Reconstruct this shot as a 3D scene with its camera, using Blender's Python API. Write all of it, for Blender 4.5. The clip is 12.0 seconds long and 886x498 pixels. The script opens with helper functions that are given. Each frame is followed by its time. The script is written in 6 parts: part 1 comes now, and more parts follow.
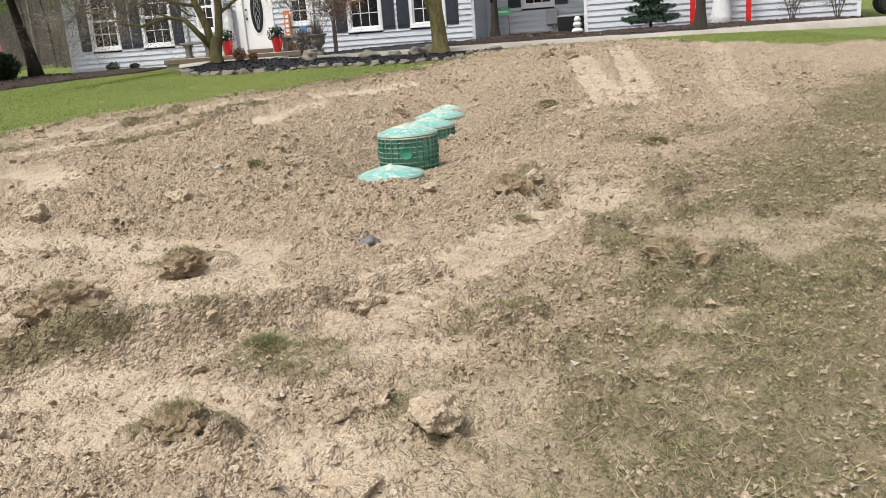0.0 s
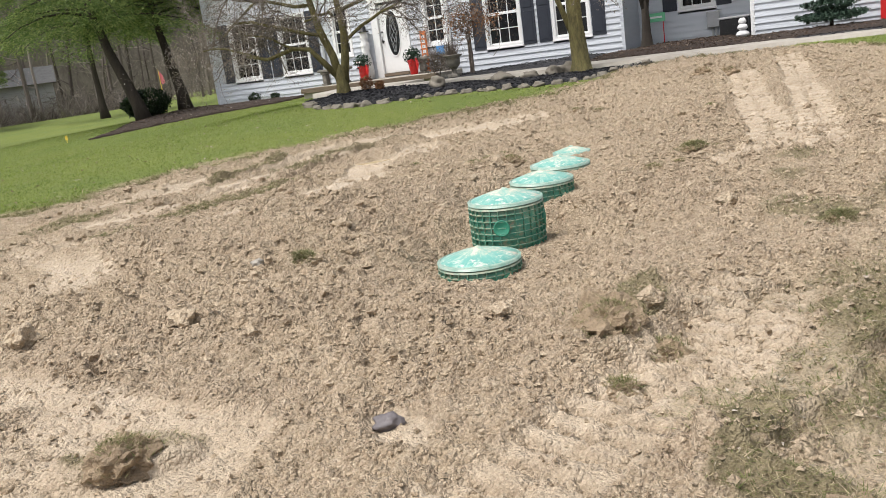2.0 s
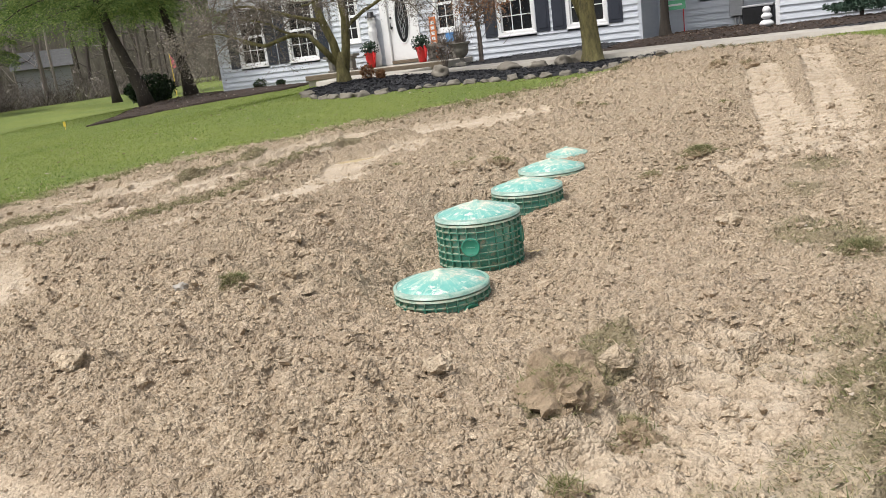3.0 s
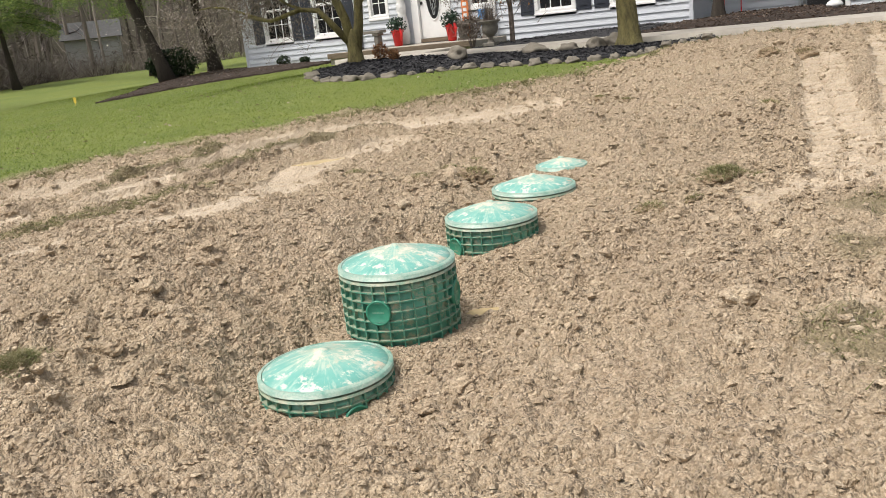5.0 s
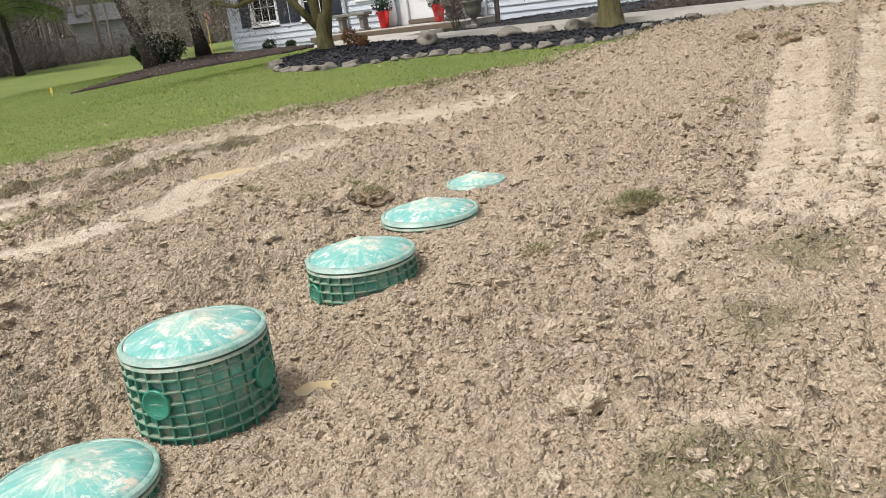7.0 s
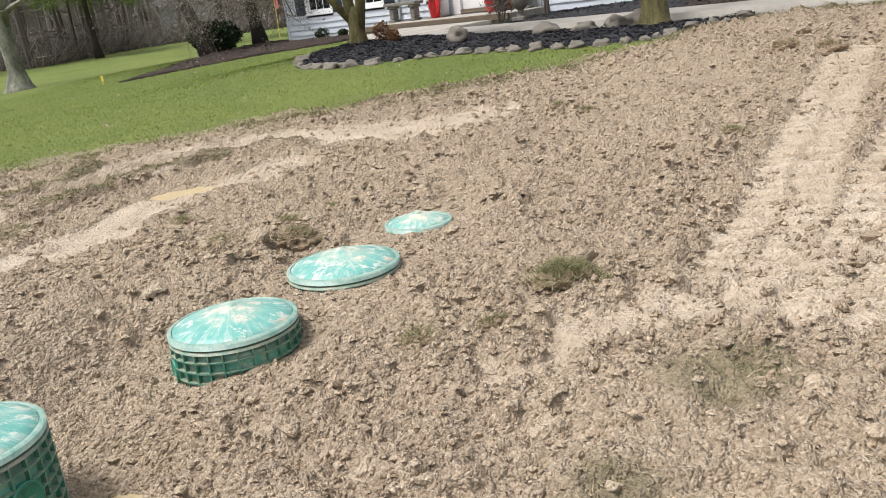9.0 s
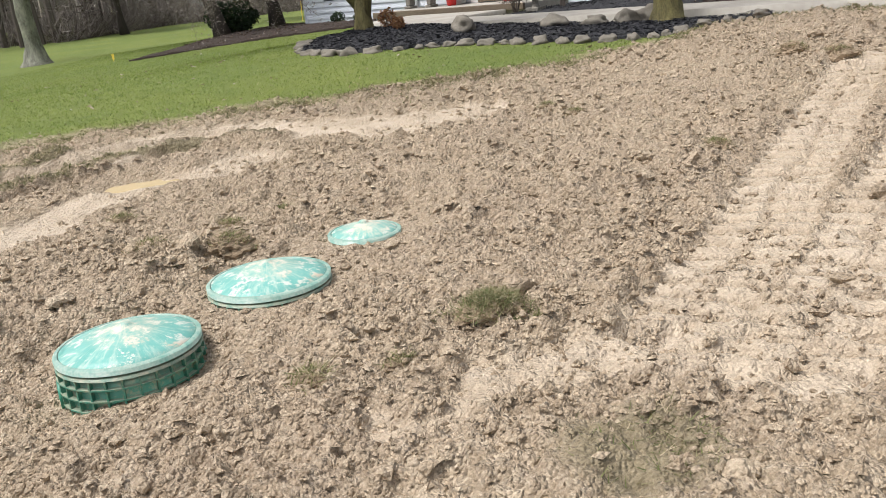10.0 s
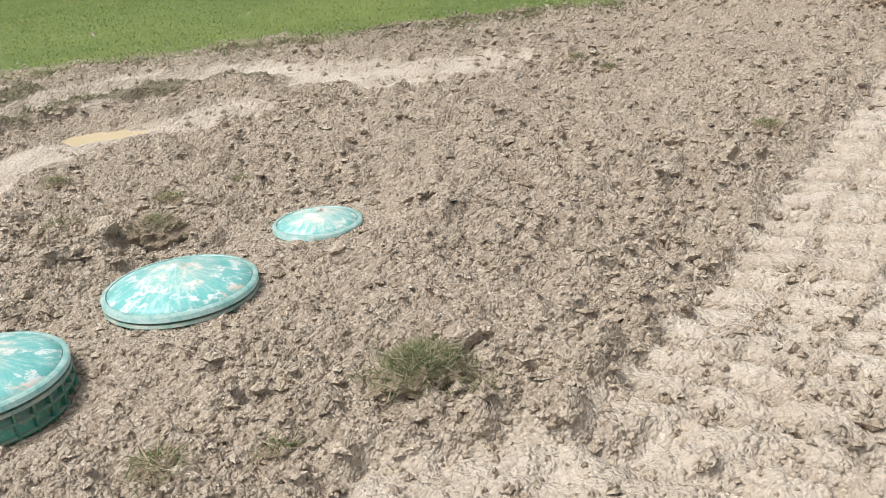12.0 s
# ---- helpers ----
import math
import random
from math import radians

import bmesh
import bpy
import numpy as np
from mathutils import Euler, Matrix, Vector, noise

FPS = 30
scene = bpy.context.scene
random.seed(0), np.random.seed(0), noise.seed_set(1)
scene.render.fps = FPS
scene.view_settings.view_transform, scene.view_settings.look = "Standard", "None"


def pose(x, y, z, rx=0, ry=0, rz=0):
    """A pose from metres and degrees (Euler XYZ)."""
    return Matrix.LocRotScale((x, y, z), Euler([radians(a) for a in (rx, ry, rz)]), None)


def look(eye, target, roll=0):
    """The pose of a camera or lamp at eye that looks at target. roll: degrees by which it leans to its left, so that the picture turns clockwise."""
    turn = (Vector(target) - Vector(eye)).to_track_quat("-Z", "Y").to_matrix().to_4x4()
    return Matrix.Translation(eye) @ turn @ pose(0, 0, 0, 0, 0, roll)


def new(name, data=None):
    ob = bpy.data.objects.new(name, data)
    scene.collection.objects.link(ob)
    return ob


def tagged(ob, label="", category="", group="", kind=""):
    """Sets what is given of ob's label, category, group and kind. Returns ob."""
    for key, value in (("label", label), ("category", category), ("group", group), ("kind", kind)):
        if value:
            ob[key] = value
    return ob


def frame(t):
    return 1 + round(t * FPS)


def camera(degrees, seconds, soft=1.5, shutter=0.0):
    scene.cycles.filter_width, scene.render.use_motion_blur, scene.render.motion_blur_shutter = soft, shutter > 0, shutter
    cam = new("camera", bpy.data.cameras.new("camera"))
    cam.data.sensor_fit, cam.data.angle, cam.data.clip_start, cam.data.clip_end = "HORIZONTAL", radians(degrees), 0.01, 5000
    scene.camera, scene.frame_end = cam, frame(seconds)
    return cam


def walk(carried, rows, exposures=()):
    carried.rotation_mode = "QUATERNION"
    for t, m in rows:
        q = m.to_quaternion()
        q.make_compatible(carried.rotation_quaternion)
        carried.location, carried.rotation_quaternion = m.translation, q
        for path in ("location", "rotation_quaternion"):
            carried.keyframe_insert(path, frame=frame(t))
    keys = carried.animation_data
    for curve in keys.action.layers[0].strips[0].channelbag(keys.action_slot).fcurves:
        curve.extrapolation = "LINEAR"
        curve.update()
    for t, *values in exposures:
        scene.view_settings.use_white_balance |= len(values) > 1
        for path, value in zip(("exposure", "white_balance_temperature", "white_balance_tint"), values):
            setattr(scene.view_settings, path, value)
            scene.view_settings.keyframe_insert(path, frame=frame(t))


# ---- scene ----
cam = camera(54.8, 12.0, 0.6)
PATH = [
    (0, (-0.265, -0.7, 1.342), (-0.06, 1.226, 0.843), -4.3),
    (0.5, (-0.135, -0.267, 1.398), (-0.109, 1.662, 0.872), -6.1),
    (1, (0.055, 0.245, 1.495), (0.071, 2.176, 0.973), -6.2),
    (1.5, (0.31, 0.673, 1.536), (0.232, 2.606, 1.031), -7.2),
    (2, (0.48, 1.237, 1.583), (0.304, 3.178, 1.134), -7.7),
    (2.5, (0.731, 1.736, 1.585), (0.551, 3.678, 1.145), -7.5),
    (3, (0.862, 2.166, 1.575), (0.632, 4.096, 1.101), -7.2),
    (3.5, (0.949, 2.642, 1.621), (0.72, 4.571, 1.148), -7.2),
    (3.7, (1.027, 2.788, 1.602), (0.797, 4.717, 1.128), -7.2),
    (5.3, (1.643, 4.242, 1.524), (1.241, 6.128, 0.995), -6.9),
    (5.5, (1.755, 4.358, 1.535), (1.333, 6.236, 0.993), -7.4),
    (6, (1.935, 4.641, 1.521), (1.506, 6.512, 0.963), -7.6),
    (6.5, (2.078, 4.973, 1.541), (1.649, 6.845, 0.982), -7.5),
    (7, (2.289, 5.161, 1.565), (1.864, 7.033, 1.006), -7.5),
    (7.2, (2.36, 5.229, 1.571), (1.935, 7.102, 1.012), -7.5),
    (8.8, (2.987, 6.155, 1.644), (2.414, 7.98, 1.061), -7.4),
    (9, (3.056, 6.271, 1.643), (2.441, 8.086, 1.068), -7.4),
    (9.5, (3.193, 6.615, 1.65), (2.526, 8.423, 1.113), -6.9),
    (10, (3.365, 6.859, 1.623), (2.693, 8.646, 1.025), -5.7),
    (10.5, (3.517, 7.133, 1.643), (2.844, 8.908, 1.011), -5.5),
    (11, (3.496, 7.389, 1.659), (2.806, 9.132, 0.962), -5.1),
    (11.5, (3.517, 7.679, 1.634), (2.777, 9.395, 0.92), -5.3),
    (12, (3.439, 7.966, 1.648), (2.65, 9.645, 0.899), -4.4),
]
walk(cam, [(t, look(eye, target, roll)) for t, eye, target, roll in PATH],
     [(0, 0.44, 6550, 10), (3.5, 0.46, 6500, 10), (5.5, 0.46, 6850, 10), (6.5, 0.45, 6450, 10), (9, 0.46, 6350, 11), (9.5, 0.48, 6200, 10), (10.5, 0.48, 6550, 11), (11.5, 0.48, 6050, 9), (12, 0.48, 5950, 9)])

# world, sun and exposure: a bright overcast winter day
world = bpy.data.worlds.new("overcast_sky")
scene.world = world
world.use_nodes = True
wn = world.node_tree
sky = wn.nodes.new("ShaderNodeTexSky")
sky.sky_type, sky.sun_disc = "NISHITA", False
sky.sun_elevation, sky.sun_rotation = radians(64), radians(236)
sky.air_density, sky.dust_density, sky.ozone_density = 1.0, 4.0, 1.0
desat = wn.nodes.new("ShaderNodeHueSaturation")
desat.inputs["Saturation"].default_value = 0.3
wn.links.new(sky.outputs[0], desat.inputs["Color"])
wn.links.new(desat.outputs[0], wn.nodes["Background"].inputs[0])
wn.nodes["Background"].inputs[1].default_value = 0.15
sun = new("sun", bpy.data.lights.new("sun", "SUN"))
sun.data.energy, sun.data.angle, sun.data.color = 2.1, radians(20), (1.0, 0.97, 0.93)
sun.matrix_world = look((-9, -6, 22), (0, 0, 0))



# ---- materials ----
def shader(name, rough=0.8, metal=0.0):
    m = bpy.data.materials.new(name)
    m.use_nodes = True
    b = m.node_tree.nodes["Principled BSDF"]
    b.inputs["Roughness"].default_value, b.inputs["Metallic"].default_value = rough, metal
    return m, m.node_tree.nodes, m.node_tree.links, b


def noise_tex(n, l, scale, detail=4, rough=0.6, coord="Object", stretch=None):
    tc = n.new("ShaderNodeTexCoord")
    t = n.new("ShaderNodeTexNoise")
    t.inputs["Scale"].default_value, t.inputs["Detail"].default_value, t.inputs["Roughness"].default_value = scale, detail, rough
    out = tc.outputs[coord]
    if stretch:
        mp = n.new("ShaderNodeMapping")
        mp.inputs["Scale"].default_value = stretch
        l.new(out, mp.inputs[0])
        out = mp.outputs[0]
    l.new(out, t.inputs["Vector"])
    return t.outputs["Fac"]


def ramp(n, l, fac, *stops):
    r = n.new("ShaderNodeValToRGB")
    e = r.color_ramp.elements
    while len(e) < len(stops):
        e.new(0.5)
    for el, (p, c) in zip(e, stops):
        el.position, el.color = p, (*c, 1)
    l.new(fac, r.inputs[0])
    return r.outputs[0]


def mix(n, l, fac, a, b, kind="MIX"):
    m = n.new("ShaderNodeMix")
    m.data_type, m.blend_type = "RGBA", kind
    for sock, v in ((m.inputs["Factor"], fac), (m.inputs["A"], a), (m.inputs["B"], b)):
        if isinstance(v, (float, int)):
            sock.default_value = v
        elif isinstance(v, tuple):
            sock.default_value = (*v, 1)
        else:
            l.new(v, sock)
    return m.outputs["Result"]


def bump(n, l, b, height, strength=0.3, distance=0.01):
    bp = n.new("ShaderNodeBump")
    bp.inputs["Strength"].default_value, bp.inputs["Distance"].default_value = strength, distance
    l.new(height, bp.inputs["Height"])
    l.new(bp.outputs[0], b.inputs["Normal"])


def plain(name, c1, c2, scale, rough=0.8, metal=0.0, bump_s=0.2, stretch=None, dist=0.01, fine=6.0, random_tint=0.0):
    m, n, l, b = shader(name, rough, metal)
    a = noise_tex(n, l, scale, 5, 0.65, "Object", stretch)
    f = noise_tex(n, l, scale * fine, 4, 0.6, "Object", stretch)
    col = mix(n, l, 0.35, ramp(n, l, a, (0.3, c1), (0.7, c2)), ramp(n, l, f, (0.3, c1), (0.7, c2)))
    if random_tint:
        oi = n.new("ShaderNodeNewGeometry")
        col = mix(n, l, random_tint, col, ramp(n, l, oi.outputs["Random Per Island"], (0.0, tuple(v * 0.55 for v in c1)), (1.0, tuple(min(1, v * 1.5) for v in c2))))
    l.new(col, b.inputs["Base Color"])
    bump(n, l, b, f, bump_s, dist)
    return m


def cells(n, l, scale):
    """Small rounded crumbs: their height and a random tone for each."""
    tc = n.new("ShaderNodeTexCoord")
    v = n.new("ShaderNodeTexVoronoi")
    v.inputs["Scale"].default_value = scale
    l.new(tc.outputs["Object"], v.inputs["Vector"])
    up = n.new("ShaderNodeMath")
    up.operation = "SUBTRACT"
    up.inputs[0].default_value = 1.0
    l.new(v.outputs["Distance"], up.inputs[1])
    one = n.new("ShaderNodeSeparateColor")
    l.new(v.outputs["Color"], one.inputs[0])
    return up.outputs[0], one.outputs[0]


def add(n, l, a, b, k):
    m = n.new("ShaderNodeMath")
    m.operation = "MULTIPLY_ADD"
    l.new(b, m.inputs[0])
    m.inputs[1].default_value = k
    l.new(a, m.inputs[2])
    return m.outputs[0]


def soil_nodes(n, l):
    big = noise_tex(n, l, 0.9, 4, 0.6)
    mid = noise_tex(n, l, 7, 5, 0.65)
    fine = noise_tex(n, l, 60, 5, 0.7)
    h1, t1 = cells(n, l, 42)
    h2, t2 = cells(n, l, 95)
    height = add(n, l, add(n, l, h1, h2, 0.5), fine, 0.5)
    col = ramp(n, l, mid, (0.28, (0.25, 0.178, 0.112)), (0.5, (0.43, 0.33, 0.218)), (0.72, (0.6, 0.485, 0.345)))
    col = mix(n, l, 0.4, col, ramp(n, l, big, (0.3, (0.29, 0.21, 0.14)), (0.5, (0.38, 0.29, 0.185)), (0.7, (0.48, 0.38, 0.235))))
    col = mix(n, l, 0.32, col, ramp(n, l, t1, (0.0, (0.21, 0.145, 0.09)), (0.5, (0.39, 0.3, 0.21)), (1.0, (0.58, 0.48, 0.36))))
    col = mix(n, l, 0.34, col, ramp(n, l, t2, (0.0, (0.17, 0.12, 0.075)), (0.5, (0.38, 0.3, 0.21)), (1.0, (0.64, 0.54, 0.42))))
    return col, mid, fine, height


def soil_material():
    m, n, l, b = shader("turned_clay_soil", 0.9)
    col, mid, fine, height = soil_nodes(n, l)
    gi = n.new("ShaderNodeNewGeometry")
    col = mix(n, l, 0.28, col, ramp(n, l, gi.outputs["Random Per Island"], (0.0, (0.2, 0.14, 0.085)), (0.5, (0.43, 0.335, 0.225)), (1.0, (0.66, 0.55, 0.4))))
    l.new(col, b.inputs["Base Color"])
    bump(n, l, b, height, 1.0, 0.02)
    return m


def ground_material():
    m, n, l, b = shader("yard_ground", 0.9)
    col, mid, fine, height = soil_nodes(n, l)
    at = n.new("ShaderNodeAttribute")
    at.attribute_name = "cover"
    sep = n.new("ShaderNodeSeparateColor")
    l.new(at.outputs["Color"], sep.inputs[0])
    blot = noise_tex(n, l, 3.0, 5, 0.7)
    # smeared pale clay
    pale = ramp(n, l, blot, (0.3, (0.39, 0.305, 0.215)), (0.55, (0.5, 0.41, 0.305)), (0.8, (0.56, 0.475, 0.385)))
    pale = mix(n, l, 0.25, pale, ramp(n, l, fine, (0.3, (0.3, 0.22, 0.14)), (0.6, (0.6, 0.49, 0.35))))
    col = mix(n, l, sep.outputs["Green"], col, pale)
    # trampled turf, brown mud and dead grass
    turf = ramp(n, l, mid, (0.3, (0.145, 0.115, 0.066)), (0.5, (0.235, 0.19, 0.112)), (0.7, (0.35, 0.285, 0.18)))
    turf = mix(n, l, 0.35, turf, ramp(n, l, fine, (0.35, (0.10, 0.085, 0.045)), (0.65, (0.31, 0.26, 0.15))))
    col = mix(n, l, sep.outputs["Blue"], col, turf)
    # lawn
    lawn = ramp(n, l, mid, (0.3, (0.075, 0.12, 0.014)), (0.7, (0.185, 0.24, 0.032)))
    wide = noise_tex(n, l, 0.4, 4, 0.6)
    lawn = mix(n, l, 0.45, lawn, ramp(n, l, wide, (0.38, (0.075, 0.14, 0.016)), (0.62, (0.26, 0.275, 0.045))))
    lawn = mix(n, l, 0.3, lawn, ramp(n, l, blot, (0.3, (0.09, 0.15, 0.018)), (0.7, (0.26, 0.29, 0.05))))
    lawn = mix(n, l, 0.35, lawn, ramp(n, l, fine, (0.35, (0.09, 0.12, 0.03)), (0.65, (0.25, 0.3, 0.08))))
    col = mix(n, l, sep.outputs["Red"], col, lawn)
    l.new(col, b.inputs["Base Color"])
    rr = n.new("ShaderNodeMapRange")
    rr.inputs["To Min"].default_value, rr.inputs["To Max"].default_value = 0.92, 0.6
    l.new(sep.outputs["Green"], rr.inputs["Value"])
    l.new(rr.outputs[0], b.inputs["Roughness"])
    calm = n.new("ShaderNodeMapRange")
    calm.inputs["To Min"].default_value, calm.inputs["To Max"].default_value = 1.0, 0.55
    l.new(sep.outputs["Green"], calm.inputs["Value"])
    relief = n.new("ShaderNodeMath")
    relief.operation = "MULTIPLY"
    l.new(height, relief.inputs[0])
    l.new(calm.outputs[0], relief.inputs[1])
    bump(n, l, b, relief.outputs[0], 1.0, 0.026)
    return m


def island_material(name, stops, rough=0.8, spec=0.3, thin=0.0):
    m, n, l, b = shader(name, rough)
    gi = n.new("ShaderNodeNewGeometry")
    l.new(ramp(n, l, gi.outputs["Random Per Island"], *stops), b.inputs["Base Color"])
    b.inputs["Specular IOR Level"].default_value = spec
    if thin:
        tr, both = n.new("ShaderNodeBsdfTranslucent"), n.new("ShaderNodeMixShader")
        l.new(b.inputs["Base Color"].links[0].from_socket, tr.inputs[0])
        both.inputs[0].default_value = thin
        l.new(b.outputs[0], both.inputs[1])
        l.new(tr.outputs[0], both.inputs[2])
        l.new(both.outputs[0], n["Material Output"].inputs[0])
    return m


def riser_material():
    """Green moulded plastic with dried mud splashes."""
    m, n, l, b = shader("green_riser_plastic", 0.45)
    a = noise_tex(n, l, 9, 6, 0.7)
    col = ramp(n, l, a, (0.32, (0.035, 0.175, 0.12)), (0.7, (0.085, 0.28, 0.205)))
    mud = noise_tex(n, l, 17, 6, 0.75)
    fac = ramp(n, l, mud, (0.50, (0, 0, 0)), (0.66, (0.8, 0.8, 0.8)))
    col = mix(n, l, fac, col, (0.36, 0.27, 0.17))
    # silt on the rib tops plus their light-green highlight, painted on upward faces
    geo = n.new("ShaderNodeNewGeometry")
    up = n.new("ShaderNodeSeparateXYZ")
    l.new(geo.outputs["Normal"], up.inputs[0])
    silt_highlight = mix(n, l, 1.0, ramp(n, l, up.outputs[2], (0.5, (0, 0, 0)), (0.8, (1, 1, 1))), ramp(n, l, mud, (0.3, (0.35, 0.35, 0.35)), (0.55, (0.95, 0.95, 0.95))), "MULTIPLY")
    col = mix(n, l, silt_highlight, col, (0.3, 0.34, 0.25))
    l.new(col, b.inputs["Base Color"])
    bump(n, l, b, mud, 0.15, 0.003)
    return m


def lid_material():
    """Faded turquoise-green lid, wet in places, with radial streaks of dried mud."""
    m, n, l, b = shader("faded_green_lid", 0.3)
    a = noise_tex(n, l, 5, 6, 0.7)
    col = ramp(n, l, a, (0.3, (0.085, 0.31, 0.265)), (0.7, (0.17, 0.42, 0.365)))
    oi = n.new("ShaderNodeObjectInfo")
    tc = n.new("ShaderNodeTexCoord")
    shift = n.new("ShaderNodeVectorMath")
    shift.operation = "ADD"
    sc = n.new("ShaderNodeCombineXYZ")
    mul = n.new("ShaderNodeMath")
    mul.operation = "MULTIPLY"
    mul.inputs[1].default_value = 37.0
    l.new(oi.outputs["Random"], mul.inputs[0])
    l.new(mul.outputs[0], sc.inputs[2])
    # polar coordinates stretch the streaks outwards from the middle
    g = n.new("ShaderNodeSeparateXYZ")
    l.new(tc.outputs["Object"], g.inputs[0])
    at2 = n.new("ShaderNodeMath")
    at2.operation = "ARCTAN2"
    l.new(g.outputs[1], at2.inputs[0])
    l.new(g.outputs[0], at2.inputs[1])
    ln = n.new("ShaderNodeVectorMath")
    ln.operation = "LENGTH"
    l.new(tc.outputs["Object"], ln.inputs[0])
    cs, sn = n.new("ShaderNodeMath"), n.new("ShaderNodeMath")
    cs.operation, sn.operation = "COSINE", "SINE"
    l.new(at2.outputs[0], cs.inputs[0])
    l.new(at2.outputs[0], sn.inputs[0])
    pol = n.new("ShaderNodeCombineXYZ")
    l.new(cs.outputs[0], pol.inputs[0])
    l.new(sn.outputs[0], pol.inputs[1])
    l.new(ln.outputs["Value"], pol.inputs[2])
    l.new(pol.outputs[0], shift.inputs[0])
    l.new(sc.outputs[0], shift.inputs[1])
    st = n.new("ShaderNodeTexNoise")
    st.inputs["Scale"].default_value, st.inputs["Detail"].default_value, st.inputs["Roughness"].default_value = 7.5, 7, 0.75
    l.new(shift.outputs[0], st.inputs["Vector"])
    sh2 = n.new("ShaderNodeVectorMath")
    sh2.operation = "ADD"
    l.new(tc.outputs["Object"], sh2.inputs[0])
    l.new(sc.outputs[0], sh2.inputs[1])
    bl = n.new("ShaderNodeTexNoise")
    bl.inputs["Scale"].default_value, bl.inputs["Detail"].default_value, bl.inputs["Roughness"].default_value = 15, 8, 0.75
    l.new(sh2.outputs[0], bl.inputs["Vector"])
    f1 = ramp(n, l, st.outputs["Fac"], (0.49, (0, 0, 0)), (0.6, (0.62, 0.62, 0.62)))
    f2 = ramp(n, l, bl.outputs["Fac"], (0.535, (0, 0, 0)), (0.58, (0.85, 0.85, 0.85)))
    col = mix(n, l, f1, col, (0.44, 0.53, 0.46))
    col = mix(n, l, f2, col, (0.6, 0.6, 0.53))
    f3 = mix(n, l, 1.0, ramp(n, l, a, (0.58, (0, 0, 0)), (0.66, (1, 1, 1))), ramp(n, l, bl.outputs["Fac"], (0.46, (0, 0, 0)), (0.54, (0.8, 0.8, 0.8))), "MULTIPLY")
    col = mix(n, l, f3, col, (0.6, 0.47, 0.35))
    # mud dried on the crown of the dome
    crown = ramp(n, l, ln.outputs["Value"], (0.05, (1, 1, 1)), (0.2, (0, 0, 0)))
    crown = mix(n, l, 1.0, crown, ramp(n, l, bl.outputs["Fac"], (0.38, (0, 0, 0)), (0.56, (0.9, 0.9, 0.9))), "MULTIPLY")
    col = mix(n, l, crown, col, (0.62, 0.53, 0.41))
    l.new(col, b.inputs["Base Color"])
    l.new(ramp(n, l, st.outputs["Fac"], (0.4, (0.36, 0.36, 0.36)), (0.7, (0.7, 0.7, 0.7))), b.inputs["Roughness"])
    bump(n, l, b, bl.outputs["Fac"], 0.12, 0.003)
    return m


def glass_material():
    m, n, l, b = shader("window_glass", 0.06)
    b.inputs["Base Color"].default_value = (0.012, 0.014, 0.016, 1)
    b.inputs["Specular IOR Level"].default_value = 0.6
    return m


def water_material():
    m, n, l, b = shader("muddy_water", 0.08)
    b.inputs["Base Color"].default_value = (0.52, 0.41, 0.23, 1)
    return m


SOD = plain("dark_torn_sod", (0.19, 0.135, 0.085), (0.46, 0.35, 0.23), 20, 0.95, 0, 1.0, None, 0.02, 5.0)
PLUG = plain("clean_green_plastic", (0.02, 0.17, 0.105), (0.04, 0.23, 0.15), 7, 0.4)
RIMTOP = plain("scuffed_green_rim", (0.07, 0.25, 0.2), (0.42, 0.47, 0.4), 15, 0.4, 0, 0.1)
RIM = plain("muddy_green_rim", (0.05, 0.2, 0.145), (0.42, 0.37, 0.27), 21, 0.5, 0, 0.15)
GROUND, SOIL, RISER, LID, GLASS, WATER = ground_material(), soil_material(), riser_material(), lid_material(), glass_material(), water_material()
SIDING = plain("grey_vinyl_siding", (0.50, 0.53, 0.58), (0.60, 0.63, 0.67), 0.8, 0.55, 0, 0.05, (0.4, 0.4, 3))
WHITE = plain("white_trim_paint", (0.74, 0.74, 0.74), (0.82, 0.82, 0.81), 2.0, 0.5, 0, 0.05)
NAVY = plain("dark_navy_shutter_paint", (0.016, 0.02, 0.032), (0.03, 0.036, 0.052), 3.0, 0.55, 0, 0.08)
ROOF = plain("dark_asphalt_shingle", (0.05, 0.05, 0.05), (0.1, 0.1, 0.1), 4, 0.9)
CONCRETE = plain("weathered_concrete", (0.27, 0.245, 0.21), (0.42, 0.39, 0.34), 1.6, 0.9, 0, 0.25)
WOOD = plain("weathered_timber", (0.10, 0.075, 0.05), (0.2, 0.155, 0.11), 5, 0.85, 0, 0.3, (1, 8, 8))
BARK = plain("mossy_bark", (0.035, 0.03, 0.018), (0.26, 0.225, 0.085), 13, 0.95, 0, 0.9, (1, 1, 0.3), 0.03)
DARKBARK = plain("dark_wet_bark", (0.02, 0.016, 0.012), (0.06, 0.047, 0.036), 9, 0.95, 0, 0.9, (1, 1, 0.25), 0.03)
LICHEN = plain("lichen_bark", (0.03, 0.027, 0.022), (0.36, 0.36, 0.28), 5, 0.95, 0, 0.8, (1, 1, 0.4), 0.03)
TWIG = plain("grey_twig", (0.10, 0.08, 0.065), (0.2, 0.165, 0.14), 6, 0.9)
STONE = plain("field_stone", (0.075, 0.067, 0.055), (0.2, 0.178, 0.142), 9, 0.85, 0, 0.5, None, 0.01, 6.0, 0.25)
DARKSTONE = plain("wet_grey_stone", (0.09, 0.08, 0.085), (0.17, 0.15, 0.15), 9, 0.6, 0, 0.4)
